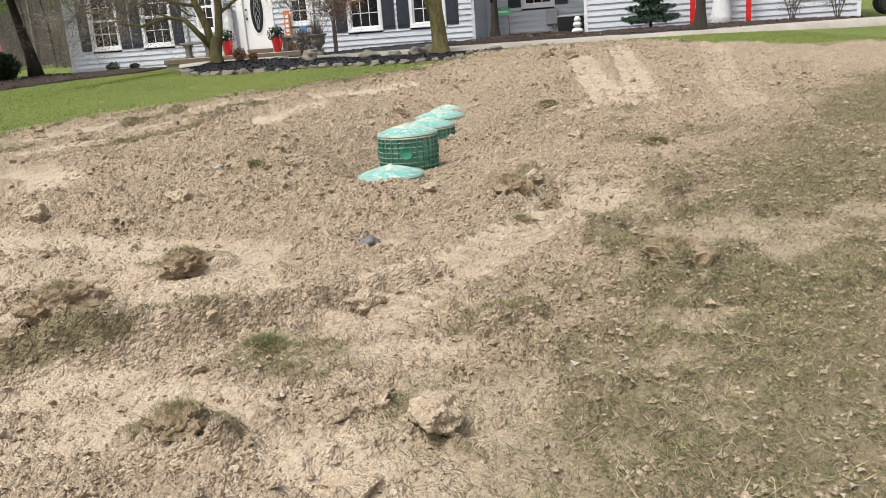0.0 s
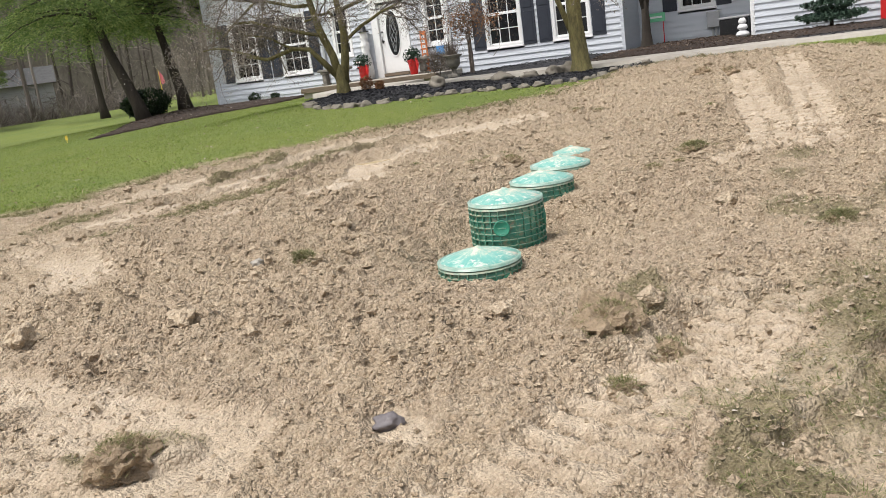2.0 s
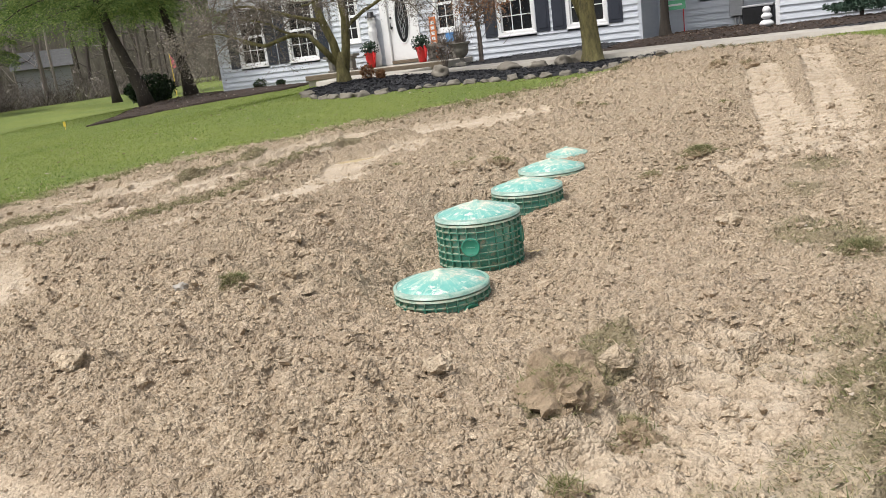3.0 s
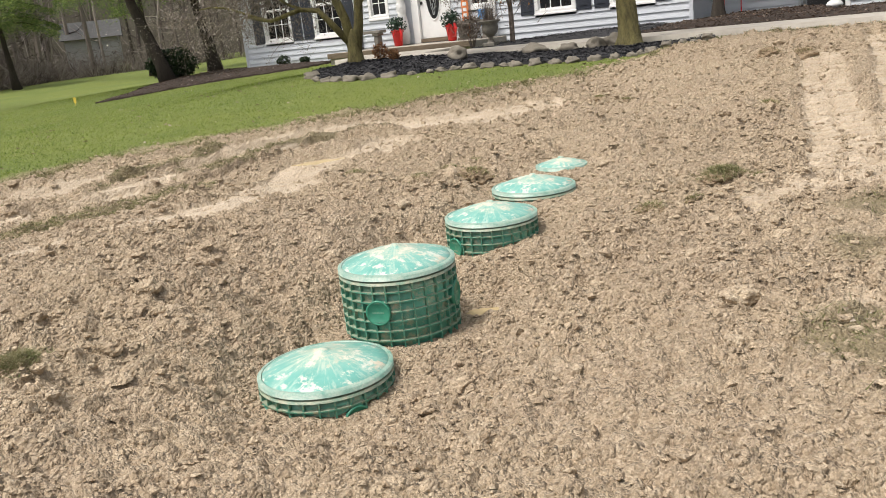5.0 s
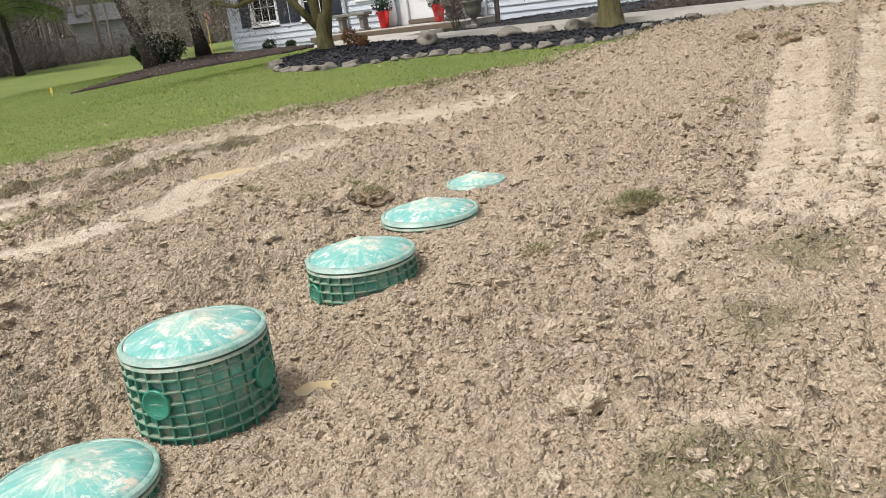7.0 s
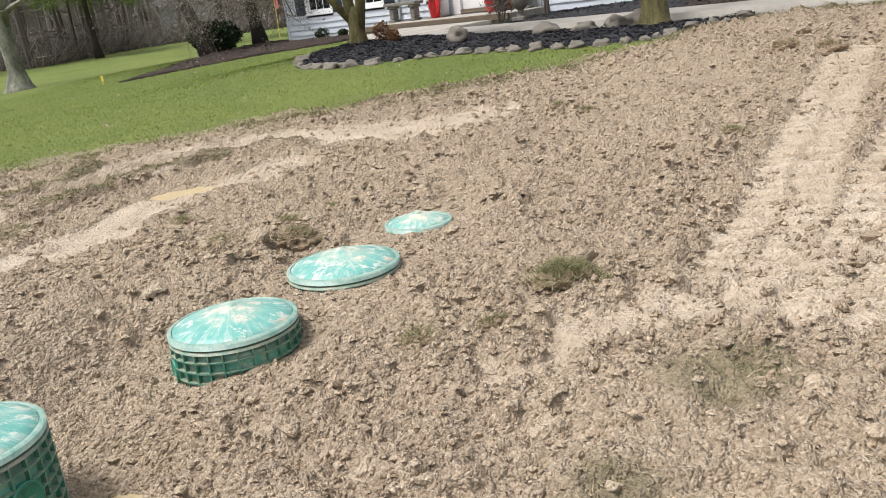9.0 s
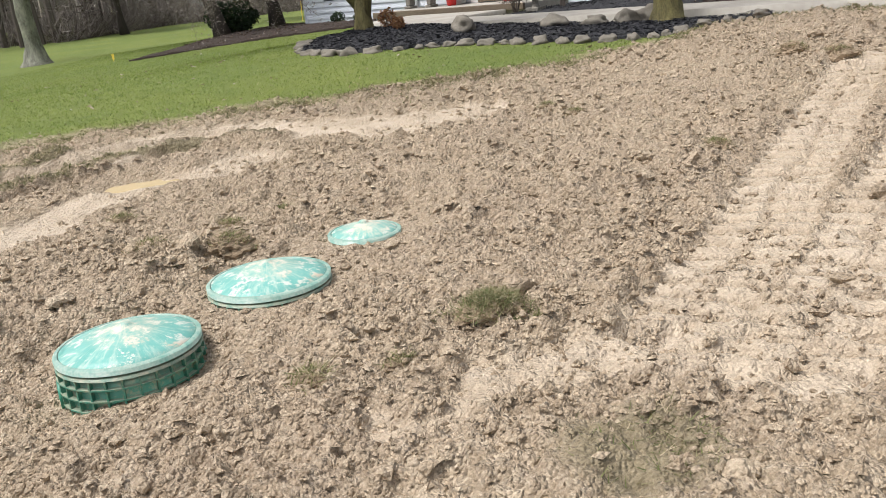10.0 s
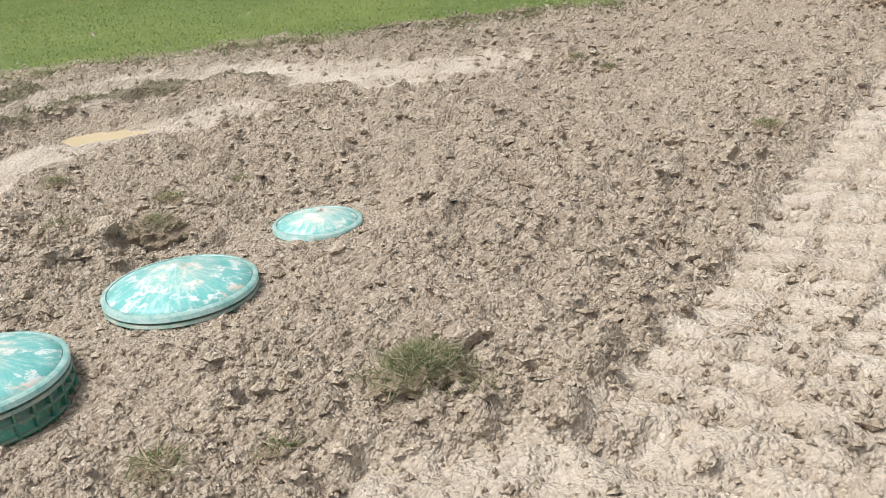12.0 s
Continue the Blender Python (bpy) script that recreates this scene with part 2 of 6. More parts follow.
MULCH = plain("black_mulch", (0.012, 0.012, 0.014), (0.045, 0.045, 0.05), 14, 0.85, 0, 1.0, None, 0.03)
BROWNMULCH = plain("brown_mulch", (0.022, 0.014, 0.01), (0.06, 0.04, 0.029), 12, 0.95, 0, 1.0, None, 0.03)
RED = plain("glossy_red_pot", (0.5, 0.012, 0.012), (0.62, 0.02, 0.02), 3, 0.3, 0, 0.02)
METAL = plain("painted_grey_metal", (0.35, 0.36, 0.37), (0.45, 0.46, 0.47), 3, 0.5, 0.2, 0.05)
BLACK = plain("black_metal", (0.012, 0.012, 0.013), (0.03, 0.03, 0.032), 4, 0.45, 0.3, 0.05)
URN = plain("aged_stone_urn", (0.11, 0.1, 0.085), (0.25, 0.235, 0.2), 8, 0.9, 0, 0.3)
GREENBOX = plain("green_painted_metal", (0.1, 0.42, 0.22), (0.18, 0.52, 0.3), 4, 0.5)
ORANGE = plain("orange_painted_board", (0.6, 0.16, 0.05), (0.7, 0.24, 0.08), 4, 0.6)
BLUE = plain("blue_painted_board", (0.06, 0.22, 0.5), (0.1, 0.3, 0.6), 4, 0.6)
PALEWHITE = plain("pale_plaster", (0.6, 0.6, 0.6), (0.78, 0.78, 0.77), 6, 0.7)
YELLOW = plain("yellow_marker_plastic", (0.7, 0.5, 0.05), (0.8, 0.6, 0.1), 4, 0.6)
GRASS = island_material("lawn_blades", [(0.0, (0.055, 0.1, 0.012)), (0.6, (0.18, 0.25, 0.035)), (0.93, (0.34, 0.4, 0.12)), (1.0, (0.5, 0.46, 0.28))], thin=0.5)
GREENTUFT = island_material("muddy_green_tuft", [(0.0, (0.10, 0.12, 0.045)), (0.5, (0.19, 0.2, 0.085)), (0.75, (0.32, 0.27, 0.15)), (1.0, (0.5, 0.42, 0.29))], thin=0.3)
DRYGRASS = island_material("muddy_grass_blades", [(0.0, (0.08, 0.09, 0.03)), (0.4, (0.17, 0.185, 0.066)), (0.7, (0.35, 0.29, 0.175)), (1.0, (0.55, 0.45, 0.31))], thin=0.3)
NEEDLE = island_material("hemlock_needles", [(0.0, (0.05, 0.09, 0.025)), (0.5, (0.12, 0.185, 0.05)), (1.0, (0.3, 0.35, 0.11))], thin=0.35)
BOXLEAF = island_material("dark_bush_leaves", [(0.0, (0.008, 0.02, 0.008)), (1.0, (0.03, 0.055, 0.02))], 0.5)
PINELEAF = island_material("pine_shrub_needles", [(0.0, (0.012, 0.03, 0.02)), (1.0, (0.05, 0.085, 0.055))])
BUDS = island_material("pale_buds", [(0.0, (0.1, 0.075, 0.065)), (0.7, (0.27, 0.23, 0.2)), (1.0, (0.55, 0.5, 0.45))])
REDLEAF = island_material("russet_leaves", [(0.0, (0.12, 0.05, 0.03)), (1.0, (0.3, 0.16, 0.07))])
LEAFLITTER = island_material("fallen_leaves", [(0.0, (0.14, 0.1, 0.06)), (0.6, (0.3, 0.23, 0.16)), (1.0, (0.45, 0.4, 0.34))])
BRUSH = island_material("bare_brush", [(0.0, (0.05, 0.04, 0.036)), (0.5, (0.15, 0.125, 0.11)), (0.85, (0.27, 0.235, 0.205)), (1.0, (0.4, 0.36, 0.32))], 0.95)
MULCHCHIP = island_material("mulch_chips", [(0.0, (0.008, 0.008, 0.01)), (0.7, (0.03, 0.03, 0.035)), (1.0, (0.09, 0.088, 0.09))])
FARWALL = plain("faded_far_siding", (0.26, 0.26, 0.255), (0.46, 0.46, 0.45), 3, 0.9, 0, 0.0, (0.2, 0.2, 6))
LITTERDARK = island_material("dark_leaf_litter", [(0.0, (0.03, 0.018, 0.012)), (0.85, (0.1, 0.065, 0.045)), (1.0, (0.3, 0.24, 0.19))])


# ---- mesh helpers ----
rng = np.random.default_rng(7)


class Geo:
    """Gathers vertices and faces for one mesh."""

    def __init__(self):
        self.v, self.f = [], []

    def add(self, verts, faces):
        k = len(self.v)
        self.v.extend(tuple(p) for p in verts)
        self.f.extend(tuple(i + k for i in f) for f in faces)
        return self

    def box(self, a, b, bev=0.0):
        (x0, y0, z0), (x1, y1, z1) = a, b
        if not bev:
            vs = [(x, y, z) for x in (x0, x1) for y in (y0, y1) for z in (z0, z1)]
            return self.add(vs, [(0, 1, 3, 2), (4, 6, 7, 5), (0, 4, 5, 1), (2, 3, 7, 6), (0, 2, 6, 4), (1, 5, 7, 3)])
        vs, fs = [], []
        for z, d in ((z0, bev), (z0 + bev, 0), (z1 - bev, 0), (z1, bev)):
            vs += [(x0 + d, y0 + d + bev, z), (x0 + d + bev, y0 + d, z), (x1 - d - bev, y0 + d, z), (x1 - d, y0 + d + bev, z),
                   (x1 - d, y1 - d - bev, z), (x1 - d - bev, y1 - d, z), (x0 + d + bev, y1 - d, z), (x0 + d, y1 - d - bev, z)]
        for r in range(3):
            fs += [(r * 8 + i, r * 8 + (i + 1) % 8, r * 8 + 8 + (i + 1) % 8, r * 8 + 8 + i) for i in range(8)]
        fs += [tuple(range(7, -1, -1)), tuple(range(24, 32))]
        return self.add(vs, fs)

    def lathe(self, profile, n=32, centre=(0, 0, 0), cap=True):
        cx, cy, cz = centre
        vs = [(cx + r * math.cos(2 * math.pi * i / n), cy + r * math.sin(2 * math.pi * i / n), cz + z) for r, z in profile for i in range(n)]
        fs = [(k * n + i, k * n + (i + 1) % n, (k + 1) * n + (i + 1) % n, (k + 1) * n + i) for k in range(len(profile) - 1) for i in range(n)]
        if cap:
            fs += [tuple(range(n - 1, -1, -1)), tuple(range((len(profile) - 1) * n, len(profile) * n))]
        return self.add(vs, fs)

    def tube(self, pts, radii, n=6):
        pts = [Vector(p) for p in pts]
        vs, fs = [], []
        side = Vector((1, 0.3, 0.1)).normalized()
        for k, (p, r) in enumerate(zip(pts, radii)):
            d = (pts[min(k + 1, len(pts) - 1)] - pts[max(k - 1, 0)]).normalized()
            a = d.cross(side)
            if a.length < 0.1:
                a = d.cross(Vector((0, 1, 0)))
            a.normalize()
            b = d.cross(a)
            vs += [tuple(p + (a * math.cos(2 * math.pi * i / n) + b * math.sin(2 * math.pi * i / n)) * r) for i in range(n)]
        fs = [(k * n + i, k * n + (i + 1) % n, (k + 1) * n + (i + 1) % n, (k + 1) * n + i) for k in range(len(pts) - 1) for i in range(n)]
        fs += [tuple(range(n - 1, -1, -1)), tuple(range((len(pts) - 1) * n, len(pts) * n))]
        return self.add(vs, fs)

    def mesh(self, name, material, smooth=False):
        me = bpy.data.meshes.new(name)
        me.from_pydata(self.v, [], self.f)
        me.materials.append(material)
        if smooth:
            me.polygons.foreach_set("use_smooth", np.ones(len(me.polygons), bool))
        me.update()
        return me


def part(name, geo, material, parent, label="", smooth=False):
    ob = new(name, geo.mesh(name, material, smooth))
    ob.parent = parent
    if label:
        ob["label"] = label
    return ob


def thing(name, label, category, at=None, group="", kind=""):
    ob = tagged(new(name), label, category, group, kind)
    if at is not None:
        ob.matrix_basis = at
    return ob


def solid(name, geo, material, label, category, at=None, group="", kind="", smooth=False):
    ob = tagged(new(name, geo.mesh(name, material, smooth)), label, category, group, kind)
    if at is not None:
        ob.matrix_basis = at
    return ob


def soup(name, verts, material, label="", category="", kind="stuff", corners=3, parent=None):
    """One object of many loose small faces, from an array of (n, corners, 3)."""
    verts = np.ascontiguousarray(verts, np.float32)
    k = len(verts)
    me = bpy.data.meshes.new(name)
    me.vertices.add(k * corners)
    me.vertices.foreach_set("co", verts.reshape(-1))
    me.loops.add(k * corners)
    me.loops.foreach_set("vertex_index", np.arange(k * corners, dtype=np.int32))
    me.polygons.add(k)
    me.polygons.foreach_set("loop_start", np.arange(0, k * corners, corners, dtype=np.int32))
    me.update(calc_edges=True)
    me.materials.append(material)
    ob = new(name, me)
    if parent is not None:
        ob.parent = parent
        return ob
    return tagged(ob, label, category, "", kind)


# ---- fields on the plan ----
TABLE = rng.random((256, 256))


def vnoise(x, y, scale, seed=0):
    """Smooth value noise from 0 to 1."""
    x, y = np.asarray(x) / scale + seed * 17.3, np.asarray(y) / scale + seed * 9.7
    i, j = np.floor(x).astype(int), np.floor(y).astype(int)
    u, v = x - i, y - j
    u, v = u * u * (3 - 2 * u), v * v * (3 - 2 * v)
    t = lambda a, b: TABLE[a % 256, b % 256]
    return (t(i, j) * (1 - u) + t(i + 1, j) * u) * (1 - v) + (t(i, j + 1) * (1 - u) + t(i + 1, j + 1) * u) * v


def fractal(x, y, scale, octaves=4, seed=0):
    s = a = 0.0
    for o in range(octaves):
        s, a = s + vnoise(x, y, scale / 2 ** o, seed + o) / 2 ** o, a + 1 / 2 ** o
    return s / a


def blocks(x, y, cell, seed=0):
    """Angular clods: steep-sided pieces of uneven height, each with its own tilted top."""
    x, y = np.asarray(x) / cell, np.asarray(y) / cell
    i, j = np.floor(x).astype(int), np.floor(y).astype(int)
    best, high = np.full(x.shape, 9.0), np.zeros(x.shape)
    for a in (-1, 0, 1):
        for b in (-1, 0, 1):
            p, q = (i + a + seed * 31) % 256, (j + b + seed * 57) % 256
            dx, dy = x - i - a - TABLE[p, q], y - j - b - TABLE[q, p]
            r = TABLE[(p + 91) % 256, (q + 13) % 256]
            d = (dx * dx + dy * dy) / (0.35 + 0.65 * r)
            top = r + (TABLE[(p + 40) % 256, (q + 77) % 256] - 0.5) * 1.1 * dx + (TABLE[(p + 7) % 256, (q + 120) % 256] - 0.5) * 1.1 * dy
            near = d < best
            best, high = np.where(near, d, best), np.where(near, top, high)
    return np.clip(1.15 - best * 1.5, 0, 1) ** 0.7 * high


HILLS = [(-1.5, 8.3, 1.3, 0.216), (-0.2, 10.6, 1.3, -0.005), (0.3, 7.9, 0.9, -0.344), (3, 9, 2, -0.056),
         (1.5, 14.5, 2.5, -0.118), (3.8, 15.6, 1.3, 0.137), (-2, 13, 2.5, -0.048), (-3.2, 21, 2.2, 0.208),
         (2, 20.5, 2, -0.037), (-6, 16, 4, 0.150), (0, 3, 4, -0.149), (-10, 30, 6, 0.427),
         (5, 22, 6, 0.252), (-18, 26, 9, -0.361), (8, 12, 5, 0.001)]


def grade(x, y):
    """The smooth height of the ground."""
    x, y = np.asarray(x, float), np.asarray(y, float)
    h = 0.254 + 0.338 * np.tanh(x / 20) + 0.517 * np.tanh((y - 8) / 25)
    for a, b, s, k in HILLS:
        h = h + k * np.exp(-((x - a) ** 2 + (y - b) ** 2) / (2 * s * s))
    return h


def sstep(a, b, v):
    t = np.clip((v - a) / (b - a), 0, 1)
    return t * t * (3 - 2 * t)


def band(x, y, line, width):
    """Nearness (0 to 1) to a strip along a polyline, and the distance run along it and across it (0 away from the strip)."""
    x, y = np.asarray(x, float), np.asarray(y, float)
    near_m, run_m, across_m = np.zeros(x.shape), np.zeros(x.shape), np.zeros(x.shape)
    xs, ys, w = [p[0] for p in line], [p[1] for p in line], width * 0.6
    box = (x > min(xs) - w) & (x < max(xs) + w) & (y > min(ys) - w) & (y < max(ys) + w)
    if not box.any():
        return near_m, run_m, across_m
    x, y = x[box], y[box]
    best, run, across, base = np.full(x.shape, 1e9), np.zeros(x.shape), np.zeros(x.shape), 0.0
    for (x0, y0), (x1, y1) in zip(line, line[1:]):
        dx, dy = x1 - x0, y1 - y0
        L = math.hypot(dx, dy)
        t = np.clip(((x - x0) * dx + (y - y0) * dy) / L ** 2, 0, 1)
        d = np.hypot(x - x0 - t * dx, y - y0 - t * dy)
        near = d < best
        best, run = np.where(near, d, best), np.where(near, base + t * L, run)
        across = np.where(near, ((x - x0) * dy - (y - y0) * dx) / L, across)
        base += L
    near_m[box], run_m[box], across_m[box] = 1 - sstep(width * 0.42, width * 0.58, best), run, across
    return near_m, run_m, across_m


LAWN_X = [-30, -9, -5.2, -4.2, -1.9, -0.3, 1.4, 2.3, 2.9, 4, 5.9, 6.9, 7.9, 9, 14, 40]
LAWN_Y = [3, 8.5, 12.3, 13.8, 15.4, 16.5, 17.3, 18.1, 19.7, 20.2, 19.6, 17, 14.4, 13.3, 12.5, 12]
TURF_Y = [-20, 1.5, 2.9, 4.4, 5.7, 6.8, 8.7, 12.7, 16]
TURF_X = [-1.5, 0.15, 0.9, 1.4, 2.3, 3.3, 4.9, 8.7, 14]
TREADS = [([(4.35, 15.6), (4.2, 15.0), (3.7, 12.6), (3.4, 11.1), (3.12, 10.0)], 0.48, 1.0),
          ([(5.5, 17.0), (5.0, 15.0), (4.3, 12.3), (3.9, 11.0), (3.5, 9.7)], 0.48, 1.0),
          ([(7.2, 16.0), (5.3, 11.5), (4.3, 8.6)], 0.5, 0.5),
          ([(1.85, 5.85), (1.2, 4.95), (0.5, 4.1), (-0.3, 3.3)], 0.52, 0.8)]
POOLS = [(-1.3, 12.42, 0.45), (0.83, 8.62, 0.16), (0.27, 7.2, 0.13)]
LANES = [([(-2.2, 9.2), (-1.6, 9.9), (-1.3, 10.6), (-1.1, 11.3), (-1.05, 12.3), (-0.8, 13.1)], 0.55), ([(-3.9, 10.1), (-3.1, 10.7), (-2.75, 11.6), (-2.55, 12.4), (-2.0, 13.2)], 0.45),
         ([(-4.4, 11.2), (-3.5, 11.9), (-2.9, 12.8), (-2.3, 13.7), (-1.5, 14.3), (-0.5, 14.5)], 0.5), ([(-0.6, 14.3), (0.25, 14.3), (0.9, 14.6)], 0.85),
         ([(-2.5, 3.95), (-1.75, 3.6), (-1.3, 3.35)], 0.35), ([(-0.5, 2.75), (0.1, 2.8)], 0.3), ([(0.0, 1.75), (0.35, 1.7)], 0.35),
         ([(-1.75, 2.85), (-1.3, 2.9), (-0.85, 3.1), (-0.45, 3.3), (-0.1, 3.45)], 0.24), ([(-1.9, 2.35), (-1.5, 2.45), (-1.0, 2.45)], 0.4), ([(0.05, 2.3), (0.3, 1.9)], 0.3), ([(1.12, 2.92), (1.45, 2.85)], 0.26),
         ([(-0.6, 2.0), (-0.2, 1.85)], 0.4), ([(3.6, 9.9), (3.1, 9.8), (2.75, 9.5)], 0.35), ([(2.6, 9.3), (2.4, 9.2)], 0.2), ([(1.0, 4.7), (1.3, 4.45)], 0.4), ([(-0.35, 4.6), (-0.1, 4.5)], 0.15), ([(2.6, 7.65), (2.75, 7.7)], 0.2)]
# soil only lightly smeared
FAINT = [([(-3.2, 5.8), (-2.3, 5.2), (-1.6, 4.6)], 0.9), ([(-4.4, 9.3), (-3.6, 8.3), (-3.0, 7.4)], 0.6)]
TORN = [([(-2.4, 2.85), (-1.83, 3.03), (-1.47, 3.17), (-1.19, 3.4), (-0.9, 3.45)], 0.2), ([(-1.9, 3.7), (-1.55, 3.62)], 0.2), ([(-1.5, 4.5), (-1.2, 4.6)], 0.22), ([(0.25, 3.0), (0.5, 3.1)], 0.2), ([(1.1, 3.85), (1.38, 3.42), (1.3, 3.2)], 0.26),
        ([(1.1, 5.75), (1.02, 5.45), (0.85, 5.15)], 0.28), ([(1.2, 4.1), (1.6, 4.6), (2.1, 5.1)], 0.25), ([(-1.0, 2.2), (-0.8, 2.15)], 0.25), ([(-2.35, 11.7), (-2.1, 12.4)], 0.2), ([(-3.3, 12.0), (-3.0, 12.5), (-2.6, 13.1)], 0.2), ([(-2.0, 12.6), (-1.5, 13.6), (-0.9, 13.8)], 0.25)]


LEDGES = [([(-2.6, 2.75), (-1.75, 3.0), (-1.35, 3.12), (-0.95, 3.3), (-0.5, 3.5)], 0.15), ([(-2.3, 3.5), (-1.8, 3.6), (-1.45, 3.75)], 0.06), ([(0.75, 5.4), (1.0, 5.35), (1.25, 5.5)], 0.07),
          ([(1.0, 3.35), (1.3, 3.2), (1.55, 3.35)], 0.06), ([(-4.3, 11.5), (-3.4, 12.2), (-2.7, 13.1), (-2.1, 13.95), (-1.4, 14.5)], 0.07), ([(-3.8, 10.4), (-2.95, 11.0), (-2.55, 11.9), (-2.3, 12.6)], 0.06), ([(-0.9, 1.95), (-0.5, 1.9), (-0.1, 2.0)], 0.06)]
STRIPS = [([(-3.6, 9.2), (-2.85, 10.0), (-2.4, 10.5), (-2.2, 11.3)], 0.42), ([(-3.9, 11.0), (-3.2, 11.6)], 0.25), ([(-5.0, 9.6), (-4.2, 10.6)], 0.5), ([(0.9, 4.3), (1.4, 4.6), (1.9, 5.0)], 0.3), ([(2.0, 5.3), (2.4, 5.7)], 0.35)]


def covers(x, y):
    """How much lawn, smeared clay and trampled turf lies at a place, and the tread marks' height."""
    n1, n2 = fractal(x, y, 1.2, 4, 3), fractal(x, y, 0.35, 3, 8)
    n3 = fractal(x, y, 0.5, 4, 27)
    edge = np.interp(x, LAWN_X, LAWN_Y)
    lawn = sstep(-0.35, 0.35, y - edge + (n1 - 0.5) * 1.1 + (n2 - 0.5) * 0.8)
    tx = np.interp(y, TURF_Y, TURF_X)
    turf = sstep(-0.5, 0.6, (x - tx) * 0.75 + (n1 - 0.5) * 1.5 + (n2 - 0.5) * 1.2) * (1 - sstep(8.2, 10.0, y + (n1 - .5) * 2))
    for a, b, r in ((3.08, 9.08, 0.26), (2.52, 7.3, 0.27), (2.62, 6.98, 0.2), (2.76, 8.42, 0.2), (3.3, 7.2, 0.4), (0.2, 2.0, 0.5), (-0.6, 2.9, 0.3)):
        turf = np.maximum(turf, sstep(1.1, 0.5, np.hypot(x - a, y - b) / r + (n2 - 0.5) * 1.2) * 0.8)
    clay, tread = np.zeros(np.shape(x)), np.zeros(np.shape(x))
    for line, w in LANES:
        m, _, _ = band(x + (n1 - 0.5) * 0.8, y + (n2 - 0.5) * 0.5, line, w)
        clay = np.maximum(clay, m * (0.4 + 0.28 * sstep(8, 10, y) + 0.32 * sstep(0.38, 0.55, n3)))
    for line, w in FAINT:
        m, _, _ = band(x + (n1 - 0.5) * 0.9, y + (n2 - 0.5) * 0.7, line, w)
        clay = np.maximum(clay, m * 0.75 * sstep(0.3, 0.6, n3))
    for line, w, pale in TREADS:
        m, run, across = band(x + (n2 - 0.5) * 0.12, y, line, w)
        ridge = 0.5 + 0.5 * np.cos(2 * math.pi * (run + (n2 - 0.5) * 0.03) / 0.16)
        worn = 0.55 + 0.45 * sstep(0.3, 0.5, n3)
        groove = np.maximum(sstep(0.5, 0.9, ridge) * (0.6 + 0.4 * sstep(0.3, 0.5, n2)), 0.7 * np.exp(-(across / 0.03) ** 2))
        tread = np.where(m > 0.02, np.minimum(tread, -m * groove * 0.06 * (0.5 + 0.5 * worn)), tread)
        # darker soil shows in the grooves, its colour also painting in their faint shade
        clay = np.maximum(clay, m * pale * (1 - 0.75 * groove) * (0.45 + 0.5 * worn))
    for line, w in STRIPS:
        m, _, _ = band(x + (n1 - 0.5) * 0.5, y + (n2 - 0.5) * 0.4, line, w)
        turf = np.maximum(turf, m * sstep(0.3, 0.5, n3))
    # a trodden fringe where the lawn was torn off
    turf = np.maximum(turf, np.exp(-((y - edge + 0.25 + (n1 - 0.5) * 0.9) / 0.3) ** 2) * sstep(0.35, 0.55, n3) * 0.9)
    for line, w in TORN:
        m, _, _ = band(x + (n2 - 0.5) * 0.3, y + (n1 - 0.5) * 0.3, line, w)
        turf = np.maximum(turf, m)
        clay = clay * (1 - m)
    patch = sstep(0.58, 0.68, fractal(x, y, 0.9, 4, 21)) * sstep(6.5, 4.5, y)
    clay = np.maximum(clay, patch * 0.7)
    return lawn, np.clip(clay * (1 - lawn), 0, 1), np.clip(turf * (1 - lawn) * (1 - clay * 0.8), 0, 1), tread


HOLLOWS = [(0.165, 7.672, 0.36, 0.36, -0.105), (0.41, 8.34, 0.34, 0.34, -0.06), (0.40, 9.35, 0.25, 0.45, 0.00), (0.776, 9.674, 0.33, 0.33, 0.06), (0.5, 9.4, 0.2, 0.3, 0.02), (1.05, 9.5, 0.15, 0.25, 0.08),
           (1.021, 10.494, 0.36, 0.5, 0.178), (1.215, 11.283, 0.27, 0.45, 0.215), (0.85, 8.65, 0.16, 0.2, -0.07), (0.25, 7.2, 0.2, 0.3, -0.13)]


LIDS = [(0.165, 7.672, 0.36), (0.41, 8.34, 0.36), (0.776, 9.674, 0.36), (1.02, 10.494, 0.36), (1.215, 11.283, 0.26)]


def hollowed(x, y, h):
    """Digs the ground down to the right depth round each riser."""
    for a, b, r, soft, z in HOLLOWS:
        w = 1 - sstep(r, r + soft, np.hypot(x - a, y - b))
        h = h * (1 - w) + z * w
    return h


def pool_level(a, b):
    return float(hollowed(np.array(a), np.array(b), grade(a, b))) - 0.025


